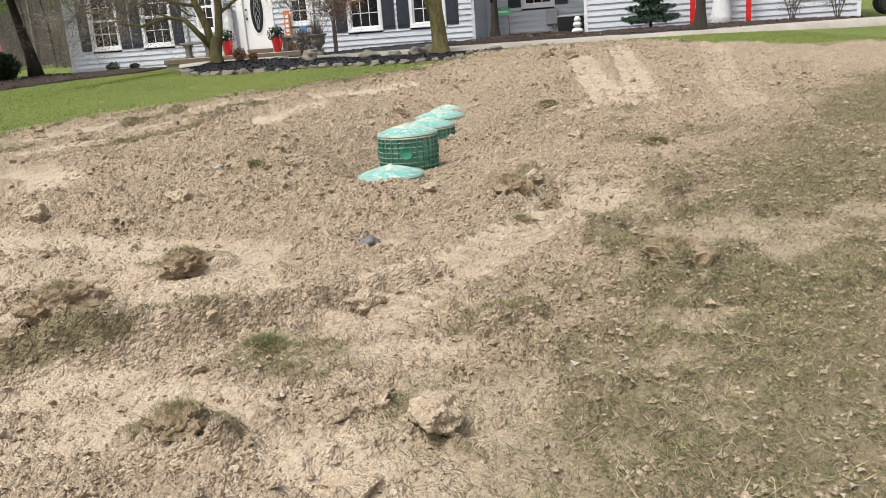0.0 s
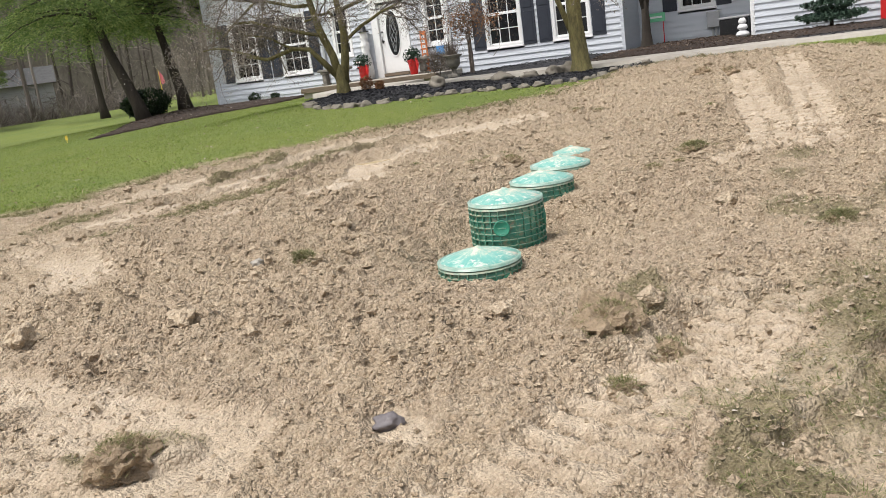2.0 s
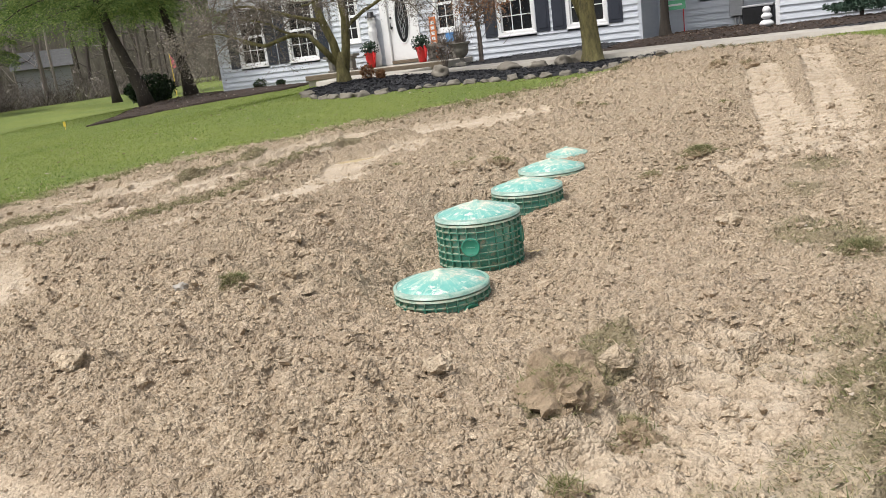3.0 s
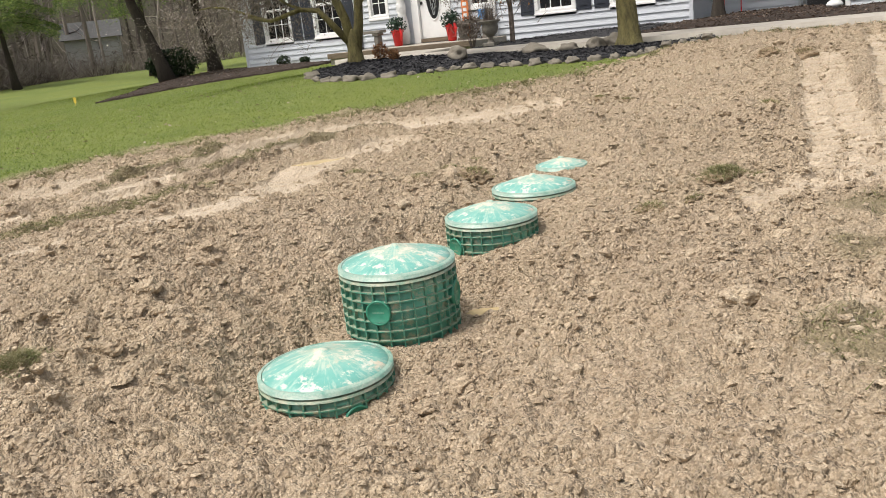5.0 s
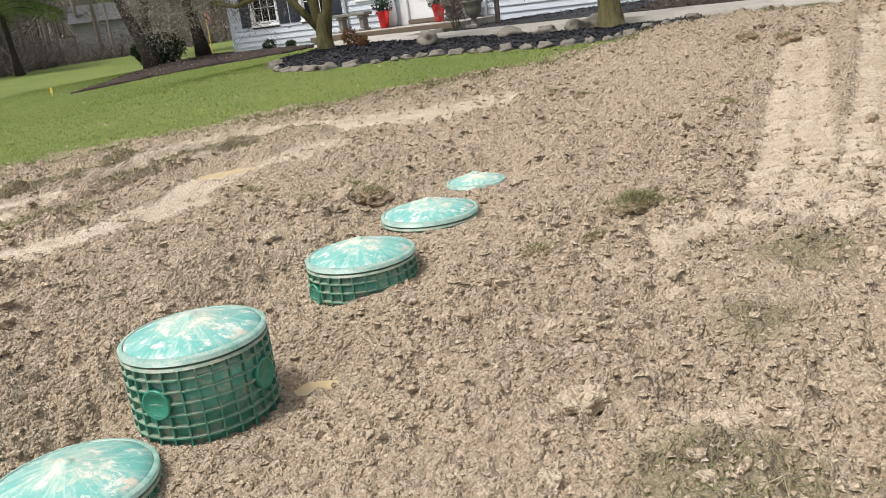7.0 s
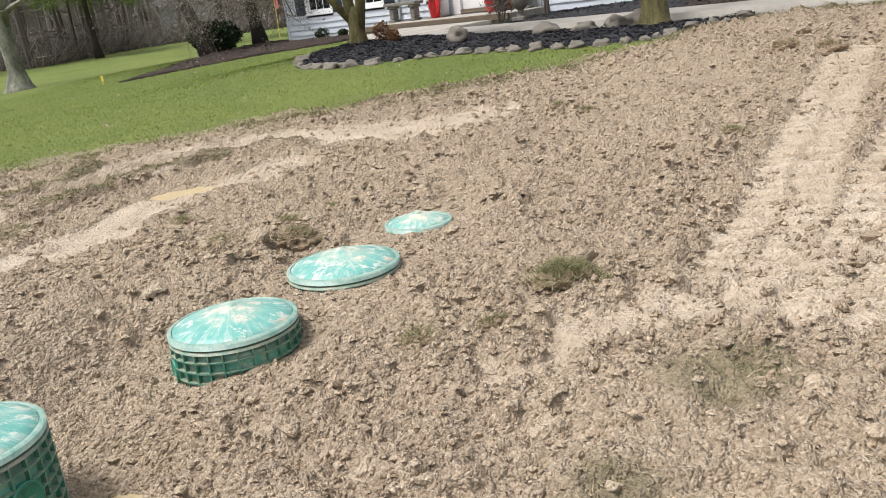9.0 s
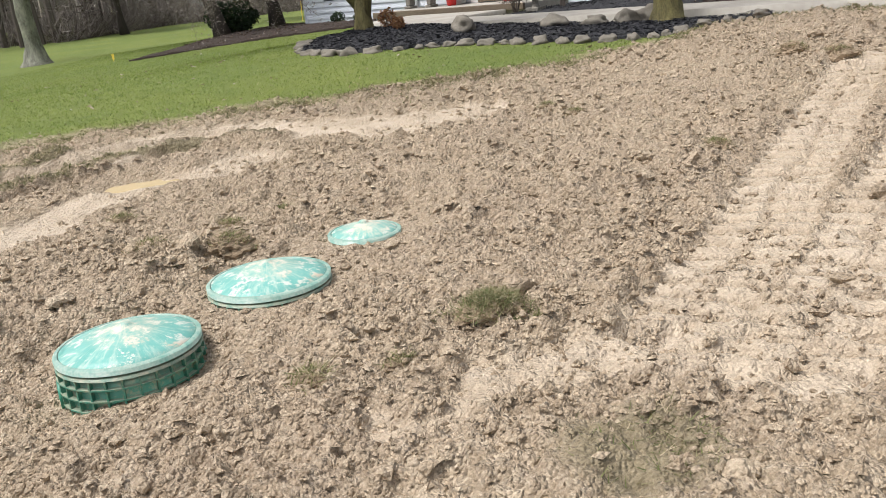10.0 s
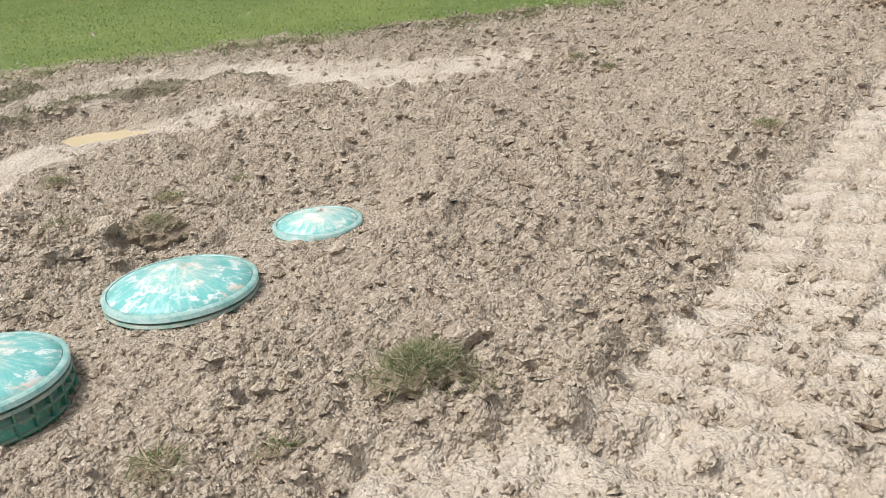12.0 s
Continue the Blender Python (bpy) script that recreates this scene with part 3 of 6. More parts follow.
def terrain(x, y):
    lawn, clay, turf, tread = covers(x, y)
    h = hollowed(x, y, grade(x, y))
    rough = (1 - lawn) * (1 - 0.85 * clay) * (1 - 0.4 * turf)
    fade = np.clip(1 - (np.hypot(x - 1, y - 7) - 16) / 10, 0, 1)
    big = fractal(x, y, 1.1, 3, 5) - 0.5
    n = fractal(x, y, 0.45, 4, 11)
    patchy = 0.5 + 0.8 * sstep(0.35, 0.7, fractal(x, y, 0.8, 3, 31))
    d = big * 0.12 * (1 - lawn) + (n - 0.5) * 0.10 * rough
    # crumbled clods at four sizes, bent out of their rows by a fine noise
    wx, wy = (fractal(x, y, 0.13, 2, 33) - 0.5) * 0.12, (fractal(x, y, 0.13, 2, 37) - 0.5) * 0.12
    px, py = x + wx, y + wy
    d = d + rough * patchy * ((blocks(px, py, 0.21, 1) - 0.3) * 0.05 + (blocks(px, py, 0.1, 2) - 0.3) * 0.042)
    d = d + rough * ((blocks(px, py, 0.055, 3) - 0.3) * 0.035 + (blocks(x + wx * 0.5, y + wy * 0.5, 0.034, 4) - 0.3) * 0.02)
    d = d + turf * (fractal(x, y, 0.12, 3, 15) - 0.5) * 0.09 + clay * ((fractal(x, y, 0.25, 4, 19) - 0.5) * 0.045 + (blocks(px, py, 0.08, 6) - 0.3) * 0.012)
    d = d + tread - clay * 0.03 + lawn * ((fractal(x, y, 2.5, 3, 23) - 0.5) * 0.05 + 0.02)
    # broken ledges along the ruts: a step up on the far side that falls back slowly
    for line, high in LEDGES:
        m, run, across = band(x + (n - 0.5) * 0.2, y + (fractal(x, y, 0.1, 3, 43) - 0.5) * 0.1, line, 1.6)
        d = d + m * high * sstep(0.0, 0.05, -across) * np.exp(-np.maximum(0, -across) / 0.3) * sstep(0, 0.3, run)
    # torn lips of sod beside the ruts
    for line, w in TORN:
        m, _, _ = band(x + (n - 0.5) * 0.3, y, line, w * 1.2)
        d = d + m * (0.04 + 0.075 * n)
    for a, b, r in LIDS:
        d = d * (0.35 + 0.65 * sstep(r, r + 0.22, np.hypot(x - a, y - b)))
    h = h + d * fade
    for a, b, r in POOLS:
        w = 1 - sstep(r * 0.3, r * 1.5, np.hypot(x - a, (y - b) * 1.4) + (n - 0.5) * r * 1.2)
        h = h * (1 - w) + (pool_level(a, b) - 0.035 + (n - 0.5) * 0.05) * w
    return h, lawn, clay, turf


# ---- ground: one sheet out to the horizon, fine where the camera walks ----
def spread(lo, hi, step, far, slow=1.16, mid=0.0):
    """Grid lines, even from lo to hi, then ever wider: by the slow factor as far as mid beyond hi, and quickly after."""
    out, s, p = [], step, hi
    while p < far:
        out.append(p)
        s *= slow if p < hi + mid else 1.16
        p += s
    back, s, p = [], step, lo
    while p > -far:
        s *= 1.03 if p > lo - 1.5 else 1.16
        p -= s
        back.append(p)
    return np.array(back[::-1] + np.arange(lo, hi, step).tolist() + out)


def build_ground():
    xs, ys = spread(-3.0, 4.3, 0.0165, 900, 1.014, 2.2), spread(1.2, 10.5, 0.0175, 900, 1.006, 8.0)
    X, Y = np.meshgrid(xs, ys)
    Z, lawn, clay, turf = terrain(X, Y)
    nx, ny = len(xs), len(ys)
    me = bpy.data.meshes.new("ground")
    me.vertices.add(nx * ny)
    me.vertices.foreach_set("co", np.stack([X, Y, Z], -1).astype(np.float32).reshape(-1))
    i = np.arange(nx * ny, dtype=np.int32).reshape(ny, nx)
    q = np.stack([i[:-1, :-1], i[:-1, 1:], i[1:, 1:], i[1:, :-1]], -1).reshape(-1)
    me.loops.add(len(q))
    me.loops.foreach_set("vertex_index", q)
    me.polygons.add(len(q) // 4)
    me.polygons.foreach_set("loop_start", np.arange(0, len(q), 4, dtype=np.int32))
    me.polygons.foreach_set("use_smooth", np.ones(len(q) // 4, bool))
    me.update(calc_edges=True)
    att = me.attributes.new("cover", "FLOAT_COLOR", "POINT")
    att.data.foreach_set("color", np.stack([lawn, clay, turf, np.ones_like(lawn)], -1).astype(np.float32).reshape(-1))
    me.materials.append(GROUND)
    return tagged(new("ground", me), "churned tan clay soil meeting green lawn and trampled turf", "ground", "", "structure")


build_ground()

OCTA_V = np.array([(1, 0, 0), (-1, 0, 0), (0, 1, 0), (0, -1, 0), (0, 0, 1), (0, 0, -1.0)])
OCTA_F = np.array([(0, 2, 4), (2, 1, 4), (1, 3, 4), (3, 0, 4), (2, 0, 5), (1, 2, 5), (3, 1, 5), (0, 3, 5)])


def ico(level):
    bm = bmesh.new()
    bmesh.ops.create_icosphere(bm, subdivisions=level, radius=1.0)
    v = np.array([p.co[:] for p in bm.verts])
    f = np.array([[q.index for q in t.verts] for t in bm.faces])
    bm.free()
    return v, f


def scatter_lumps(name, x, y, size, level, material, label, category, sink=0.25, flat=0.75, soft=True):
    """Many uneven lumps resting on the ground, as one mesh."""
    v, f = ico(level) if level else (OCTA_V, OCTA_F)
    k = len(x)
    z = terrain(x, y)[0]
    warp = 1 + (0.34 if soft else 0.42) * rng.standard_normal((k, len(v), 1)).clip(-1.6, 1.6) * (0.8 if level < 2 else 0.5)
    sc = size[:, None, None] * rng.uniform(0.7, 1.3, (k, 1, 3)) * np.array([1, 1, flat])
    a = rng.uniform(0, 6.28, k)
    c, s = np.cos(a)[:, None], np.sin(a)[:, None]
    p = v[None] * warp * sc
    p = np.stack([p[..., 0] * c - p[..., 1] * s, p[..., 0] * s + p[..., 1] * c, p[..., 2]], -1)
    p += np.stack([x, y, z + size * (flat - 2 * sink) * 0.5], -1)[:, None]
    faces = (f[None] + (np.arange(k) * len(v))[:, None, None]).reshape(-1)
    me = bpy.data.meshes.new(name)
    me.vertices.add(k * len(v))
    me.vertices.foreach_set("co", p.astype(np.float32).reshape(-1))
    me.loops.add(len(faces))
    me.loops.foreach_set("vertex_index", faces.astype(np.int32))
    me.polygons.add(len(faces) // 3)
    me.polygons.foreach_set("loop_start", np.arange(0, len(faces), 3, dtype=np.int32))
    me.polygons.foreach_set("use_smooth", np.full(len(faces) // 3, soft))
    me.update(calc_edges=True)
    me.materials.append(material)
    return tagged(new(name, me), label, category, "", "stuff")


def keep_off_lids(x, y, more=-0.015):
    ok = np.ones(len(x), bool)
    for cx, cy, r in LIDS:
        ok &= np.hypot(x - cx, y - cy) > r + more
    for cx, cy, r in POOLS:
        ok &= np.hypot(x - cx, y - cy) > r
    return ok


def soil_spots(k, lo=(-5, 0.8), hi=(6, 18.5), grassy=0.45):
    x, y = rng.uniform(lo[0], hi[0], k), rng.uniform(lo[1], hi[1], k)
    lawn, clay, turf, _ = covers(x, y)
    w = (1 - lawn) * (1 - 0.9 * clay) * (1 - grassy * turf) * (0.35 + 0.8 * sstep(0.3, 0.65, fractal(x, y, 0.8, 3, 31)))
    ok = (rng.random(k) < w) & keep_off_lids(x, y)
    return x[ok], y[ok]


near_x, near_y = soil_spots(64000, (-3.4, 1.0), (4.4, 11.0))
far_x, far_y = soil_spots(34000, (-5, 9.0), (6.5, 19.5))
x, y = np.concatenate([near_x, far_x]), np.concatenate([near_y, far_y])
size = 0.006 + 0.014 * rng.random(len(x)) ** 2.0
size[len(near_x):] *= 1.5
scatter_lumps("soil_crumbs", x, y, size, 0, SOIL, "small crumbs of tan clay soil over the dug ground", "soil", 0.25, 0.75, False)
x, y = soil_spots(15000, grassy=0.95)
scatter_lumps("soil_lumps", x, y, 0.012 + 0.024 * rng.random(len(x)) ** 2.5, 1, SOIL, "broken lumps of tan clay soil over the dug ground", "soil", 0.38, 0.7, False)


x, y = soil_spots(7000, grassy=0.95)
w = sstep(0.48, 0.62, fractal(x, y, 1.3, 3, 81)) * (0.3 + 0.7 * np.exp(-((x + 0.6) / 1.8) ** 2 - ((y - 9.5) / 3.5) ** 2))
ok = (rng.random(len(x)) < w) & keep_off_lids(x, y, 0.09)
x, y = x[ok], y[ok]
scatter_lumps("soil_clods", x, y, 0.022 + 0.045 * rng.random(len(x)) ** 2, 2, SOIL, "broken brown clods heaped on the spoil ridge", "soil", 0.4, 0.75, False)


# ---- septic risers with domed lids ----
def crisp(profile):
    """Doubles the inner points of a turned profile, so that its corners stay sharp."""
    return [profile[0]] + [p for p in profile[1:-1] for _ in (0, 1)] + [profile[-1]]


def riser(x, y, rim_z, radius, depth, ports, label, tilt=(0, 0), turn=0.0, rows=6):
    """A ribbed round riser with its rim at rim_z, a domed lid and round port knock-outs."""
    t = thing("septic_riser", label, "septic riser", pose(x, y, rim_z, tilt[0], tilt[1], turn), "septic risers in a row")
    R = radius - 0.018
    body = Geo().lathe([(R - 0.02, -depth), (R, -depth), (R, -0.02), (R - 0.02, -0.02)], 64)
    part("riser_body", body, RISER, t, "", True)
    step = 0.052
    zs = [-0.085 - i * step for i in range(int((depth - 0.08) / step) + 1)]
    for z in zs:
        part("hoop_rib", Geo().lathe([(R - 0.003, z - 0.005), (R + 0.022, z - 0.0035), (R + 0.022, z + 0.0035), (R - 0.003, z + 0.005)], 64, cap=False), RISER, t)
    n = 28
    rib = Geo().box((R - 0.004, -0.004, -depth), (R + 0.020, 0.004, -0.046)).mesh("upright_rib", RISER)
    for i in range(n):
        ob = new("upright_rib", rib)
        ob.parent, ob.matrix_basis = t, pose(0, 0, 0, 0, 0, 360 * i / n)
    for a, z in ports:
        g = Geo().lathe([(0.062, -0.008), (0.068, 0.012), (0.068, 0.024), (0.060, 0.026), (0.056, 0.020), (0.0, 0.020)], 28, cap=False)
        ob = part("port_plug", g, PLUG, t, "round moulded port plug", True)
        ob.matrix_basis = pose(R * math.cos(radians(a)), R * math.sin(radians(a)), z, 0, 90, a)
    flange = [(radius - 0.03, -0.046), (radius + 0.002, -0.046), (radius + 0.002, -0.032), (radius - 0.016, -0.03), (radius - 0.03, -0.03)]
    part("riser_flange", Geo().lathe(crisp(flange), 96, cap=False), RIM, t, "muddy green flange under the lid", True)
    rim = [(radius - 0.02, -0.024), (radius + 0.001, -0.022), (radius + 0.002, 0.0), (radius - 0.005, 0.006), (radius - 0.018, 0.008), (radius - 0.0195, -0.006), (radius - 0.027, -0.006)]
    part("lid_rim", Geo().lathe(crisp(rim), 96, cap=False), RIMTOP, t, "scuffed pale green lid rim", True)
    rise = 0.075 * radius / 0.31
    prof = [(radius - 0.0225, -0.02), (radius - 0.0225, 0.003)] + [(r * (radius - 0.0235), 0.006 + rise * (1 - r ** 1.45)) for r in (1, 0.85, 0.7, 0.55, 0.4, 0.25, 0.14)]
    prof += [(0.026, 0.009 + rise), (0.022, 0.014 + rise), (0.001, 0.015 + rise)]
    lid = part("lid", Geo().lathe(prof, 72), LID, t, "domed faded turquoise lid streaked with dried mud", True)
    return t


riser(0.165, 7.672, -0.006, 0.325, 0.30, [(-60, -0.16), (-150, -0.16)], "low ribbed green plastic riser with domed muddy lid in clay soil", (0, 0), 10)
riser(0.41, 8.34, 0.315, 0.315, 0.52, [(-99, -0.19), (-6, -0.19), (160, -0.19)], "tall ribbed green plastic riser with round port and domed lid", (0, 0), 0)
riser(0.776, 9.674, 0.230, 0.315, 0.42, [(-142, -0.17), (40, -0.17)], "half-buried ribbed green plastic riser with muddy domed lid", (0, 0), 6)
riser(1.021, 10.494, 0.241, 0.32, 0.30, [(-30, -0.17)], "nearly buried green plastic riser with mud-topped domed lid", (0, 0), 14)
riser(1.215, 11.283, 0.250, 0.218, 0.25, [(-30, -0.17)], "small green lid flush with the clay soil", (0, 0), 3)


# ---- house ----
HOUSE = pose(-7.338, 29.842, 0, 0, 0, -22.01)
house = thing("house", "pale grey vinyl-sided house with navy shutters and white door", "house", HOUSE)
FLOOR, TOP = 0.70, 5.6


def siding_wall(u0, u1, v, openings, top=TOP, z0=FLOOR, course=0.165, depth=0.2):
    """A wall core with lapped boards on it and openings (a, b, c, d) right through."""
    core, boards = Geo(), []
    for r in range(int((top - z0) / course)):
        za, zb = z0 + r * course, z0 + (r + 1) * course
        p = u0
        for a, b in sorted((a, b) for a, b, c, d in openings if c < (za + zb) / 2 < d) + [(u1, u1)]:
            if a - p > 0.005:
                core.box((p, v, za), (a, v + depth, zb))
                boards.append((p, a, za, zb))
            p = b
    wall = part("siding_wall", core, SIDING, house, "pale blue-grey lapped vinyl siding")
    for a, b, za, zb in boards:
        part("siding_board", Geo().add([(a, v - 0.034, za), (b, v - 0.034, za), (b, v - 0.003, zb), (a, v - 0.003, zb), (a, v - 0.001, za), (b, v - 0.001, za), (b, v - 0.001, zb), (a, v - 0.001, zb)],
                                       [(0, 1, 2, 3), (4, 5, 1, 0), (1, 5, 6, 2), (7, 4, 0, 3), (3, 2, 6, 7)]), SIDING, wall)
    return wall


def window(u0, u1, z0, z1, v=0.0, cols=3, rows=2):
    w = part("window", Geo().box((u0, v + 0.10, z0), (u1, v + 0.13, z1)), NAVY, house, "white double-hung window with dividing bars")
    w.data.materials[0] = WHITE
    t = 0.095
    fr = Geo()
    for a, b in (((u0, v - 0.035, z0), (u1, v + 0.09, z0 + t)), ((u0, v - 0.035, z1 - t), (u1, v + 0.09, z1)), ((u0, v - 0.035, z0 + t), (u0 + t, v + 0.09, z1 - t)), ((u1 - t, v - 0.035, z0 + t), (u1, v + 0.09, z1 - t))):
        fr.box(a, b, 0.006)
    part("window_frame", fr, WHITE, w)
    part("window_sill", Geo().box((u0 - 0.02, v - 0.06, z0 - 0.03), (u1 + 0.02, v - 0.01, z0 + 0.02), 0.006), WHITE, w)
    mid = (z0 + z1) / 2
    for a, b, y in ((z0 + t, mid, v + 0.02), (mid, z1 - t, v + 0.045)):
        sash = Geo()
        s = 0.04
        for p, q in (((u0 + t, y, a), (u1 - t, y + 0.03, a + s)), ((u0 + t, y, b - s), (u1 - t, y + 0.03, b)), ((u0 + t, y, a + s), (u0 + t + s, y + 0.03, b - s)), ((u1 - t - s, y, a + s), (u1 - t, y + 0.03, b - s))):
            sash.box(p, q)
        part("sash", sash, WHITE, w)
        x0, x1, za, zb = u0 + t + s, u1 - t - s, a + s, b - s
        part("pane", Geo().box((x0, y + 0.016, za), (x1, y + 0.022, zb)), GLASS, w, "dark reflecting glass")
        for i in range(1, cols):
            x = x0 + (x1 - x0) * i / cols
            part("dividing_bar", Geo().box((x - 0.012, y + 0.004, za), (x + 0.012, y + 0.014, zb)), WHITE, w)
        for i in range(1, rows):
            z = za + (zb - za) * i / rows
            part("dividing_bar", Geo().box((x0, y + 0.005, z - 0.012), (x1, y + 0.013, z + 0.012)), WHITE, w)
    return w


def shutter(u0, u1, z0, z1, v=0.0):
    s = part("shutter", Geo().box((u0, v - 0.045, z0), (u1, v - 0.022, z1), 0.005), NAVY, house, "dark navy panelled shutter")
    m = (z0 + z1) / 2
    for a, b in ((z0 + 0.09, m - 0.05), (m + 0.05, z1 - 0.09)):
        part("raised_panel", Geo().box((u0 + 0.07, v - 0.056, a), (u1 - 0.07, v - 0.044, b), 0.005), NAVY, s)
    return s


WT = 3.35
WINDOWS = [(-1.07, 0.05), (0.92, 2.06), (8.18, 9.30), (10.19, 11.31)]
front_open = [(a, b, 1.44, WT) for a, b in WINDOWS] + [(2.98, 3.68, 1.78, WT), (6.22, 6.96, 1.76, WT), (4.62, 5.66, 1.06, 3.30)]
siding_wall(-1.97, 12.15, 0.0, front_open)
siding_wall(12.15, 15.46, 2.0, [(13.27, 14.30, 1.77, 3.35)])
siding_wall(15.46, 22.65, 0.0, [])
for a, b in WINDOWS:
    window(a, b, 1.44, WT)
window(2.98, 3.68, 1.78, WT, 0, 2)
window(6.22, 6.96, 1.76, WT, 0, 2)
window(13.27, 14.30, 1.77, 3.35, 2.0)
for a, b in ((-1.49, -1.09), (0.07, 0.46), (0.51, 0.90), (2.08, 2.46), (7.79, 8.16), (9.32, 9.71), (9.79, 10.17), (11.33, 11.71)):
    shutter(a, b, 1.44, WT)
shutter(14.32, 14.72, 1.8, 3.33, 2.0)
shutter(12.85, 13.25, 1.8, 3.33, 2.0)
# side walls, back, corner boards, foundation and roof
part("side_wall", Geo().box((-1.97, 0.2, FLOOR), (-1.77, 8.5, TOP)).box((22.45, 0.2, FLOOR), (22.65, 8.5, TOP)).box((-1.77, 8.3, FLOOR), (22.45, 8.5, TOP)), SIDING, house)
part("recess_wall", Geo().box((12.0, 0.2, FLOOR), (12.15, 2.0, TOP)).box((15.46, 0.2, FLOOR), (15.6, 2.0, TOP)), SIDING, house)
for u, v in ((-1.97, 0), (12.15, 0), (15.46, 0), (22.65, 0)):
    part("corner_board", Geo().box((u - 0.05, v - 0.032, FLOOR), (u + 0.05, v + 0.06, TOP), 0.005), WHITE if u > 12.5 else SIDING, house)
part("foundation", Geo().box((-1.95, 0.03, 0.2), (12.13, 8.4, FLOOR)).box((12.13, 2.03, 0.2), (22.6, 8.4, FLOOR + 0.001)).box((15.5, 0.03, 0.2), (22.6, 2.0, FLOOR)), CONCRETE, house)
part("roof", Geo().add([(-2.4, -0.5, TOP - 0.05), (23.0, -0.5, TOP - 0.05), (23.0, 4.25, TOP + 2.6), (-2.4, 4.25, TOP + 2.6), (-2.4, 9.0, TOP - 0.05), (23.0, 9.0, TOP - 0.05),
                        (-2.4, -0.5, TOP - 0.2), (23.0, -0.5, TOP - 0.2), (23.0, 9.0, TOP - 0.2), (-2.4, 9.0, TOP - 0.2)],
                       [(0, 1, 2, 3), (3, 2, 5, 4), (6, 9, 8, 7), (0, 6, 7, 1), (4, 5, 8, 9), (0, 3, 4, 9, 6), (1, 7, 8, 5, 2)]), ROOF, house)


def entry_door():
    d = part("entry_door", Geo().box((4.69, 0.03, 1.12), (5.57, 0.08, 3.16), 0.006), WHITE, house, "white entry door with oval glass")
    fr = Geo().box((4.45, -0.05, 1.0), (4.68, 0.1, 3.22), 0.008).box((5.58, -0.05, 1.0), (5.71, 0.1, 3.22), 0.008).box((4.40, -0.06, 3.22), (5.76, 0.1, 3.42), 0.008)
    part("door_frame", fr, WHITE, d)
    part("threshold", Geo().box((4.69, -0.09, 1.02), (5.57, 0.03, 1.115), 0.006), WOOD, d, "dark threshold")
    n, cu, cz, a, b = 40, 5.13, 2.28, 0.215, 0.66
    ring, outer = Geo(), []
    vs = []
    for k, (s, y) in enumerate(((1.16, 0.03), (1.14, 0.012), (1.04, 0.008), (1.0, 0.026))):
        vs += [(cu + (a * s + 0) * math.cos(2 * math.pi * i / n), y, cz + b * (1 + (s - 1) * 0.45) * math.sin(2 * math.pi * i / n)) for i in range(n)]
    fs = [(k * n + i, k * n + (i + 1) % n, (k + 1) * n + (i + 1) % n, (k + 1) * n + i) for k in range(3) for i in range(n)]
    part("oval_moulding", ring.add(vs, fs), WHITE, d, "", True)
    g = Geo().add([(cu + a * math.cos(2 * math.pi * i / n), 0.024, cz + b * math.sin(2 * math.pi * i / n)) for i in range(n)], [tuple(range(n - 1, -1, -1))])
    part("oval_glass", g, GLASS, d, "dark oval leaded glass")
    lead = Geo()
    for ph in range(5):
        pts = [(cu + 0.13 * math.sin(t * 0.5 + ph * 1.26) * (1 - abs(t) / 7), 0.019, cz + t * 0.1) for t in np.arange(-5.5, 5.6, 0.5)]
        lead.tube(pts, [0.006] * len(pts), 5)
    part("leaded_scrolls", lead, METAL, d, "scrolled lead lines")
    for z, r in ((2.36, 0.03), (2.08, 0.036)):
        part("door_lock", Geo().lathe([(r, 0), (r, 0.02), (r * 0.6, 0.03), (r * 0.55, 0.05), (0.002, 0.055)], 16).tube([(0, 0, 0.05), (0.02, 0, 0.06)], [0.01, 0.01]), BLACK, d, "black lock").matrix_basis = pose(4.76, 0.03, z, 90, 0, 0)
    part("door_handle", Geo().tube([(4.76, 0.03, 2.22), (4.76, -0.03, 2.2), (4.76, -0.035, 2.06), (4.76, 0.03, 2.02)], [0.011] * 4), BLACK, d, "black pull handle")


entry_door()


def downspout(u, v, mat, label):
    g = Geo().box((u - 0.035, v - 0.095, 0.92), (u + 0.035, v - 0.03, TOP - 0.2), 0.008)
    g.tube([(u, v - 0.06, 0.98), (u, v - 0.12, 0.92), (u, v - 0.3, 0.86)], [0.035] * 3, 8)
    part("downspout", g, mat, house, label)


downspout(7.05, 0.0, WHITE, "white downspout")
downspout(15.3, 2.0, WHITE, "white downspout")
downspout(2.62, 0.0, METAL, "grey downspout")
part("utility_box", Geo().box((14.05, 1.84, 1.22), (14.40, 1.975, 1.66), 0.012).box((14.16, 1.90, 0.8), (14.21, 1.96, 1.22)).box((14.26, 1.90, 0.8), (14.30, 1.96, 1.22)), METAL, house, "grey electric meter box with conduits")


# porch, walk and beds
def on_house(u, v):
    p = HOUSE @ Vector((u, v, 0))
    return p.x, p.y


porch = solid("porch_step", Geo().box((2.75, -1.75, 0.55), (7.3, 0.0, 1.0), 0.015), CONCRETE, "low weathered concrete porch slab with timber edge at the front door", "porch", HOUSE, "", "structure")
part("timber_edge", Geo().box((2.72, -1.83, 0.86), (7.33, -1.752, 1.004), 0.01), WOOD, porch, "dark timber edging")


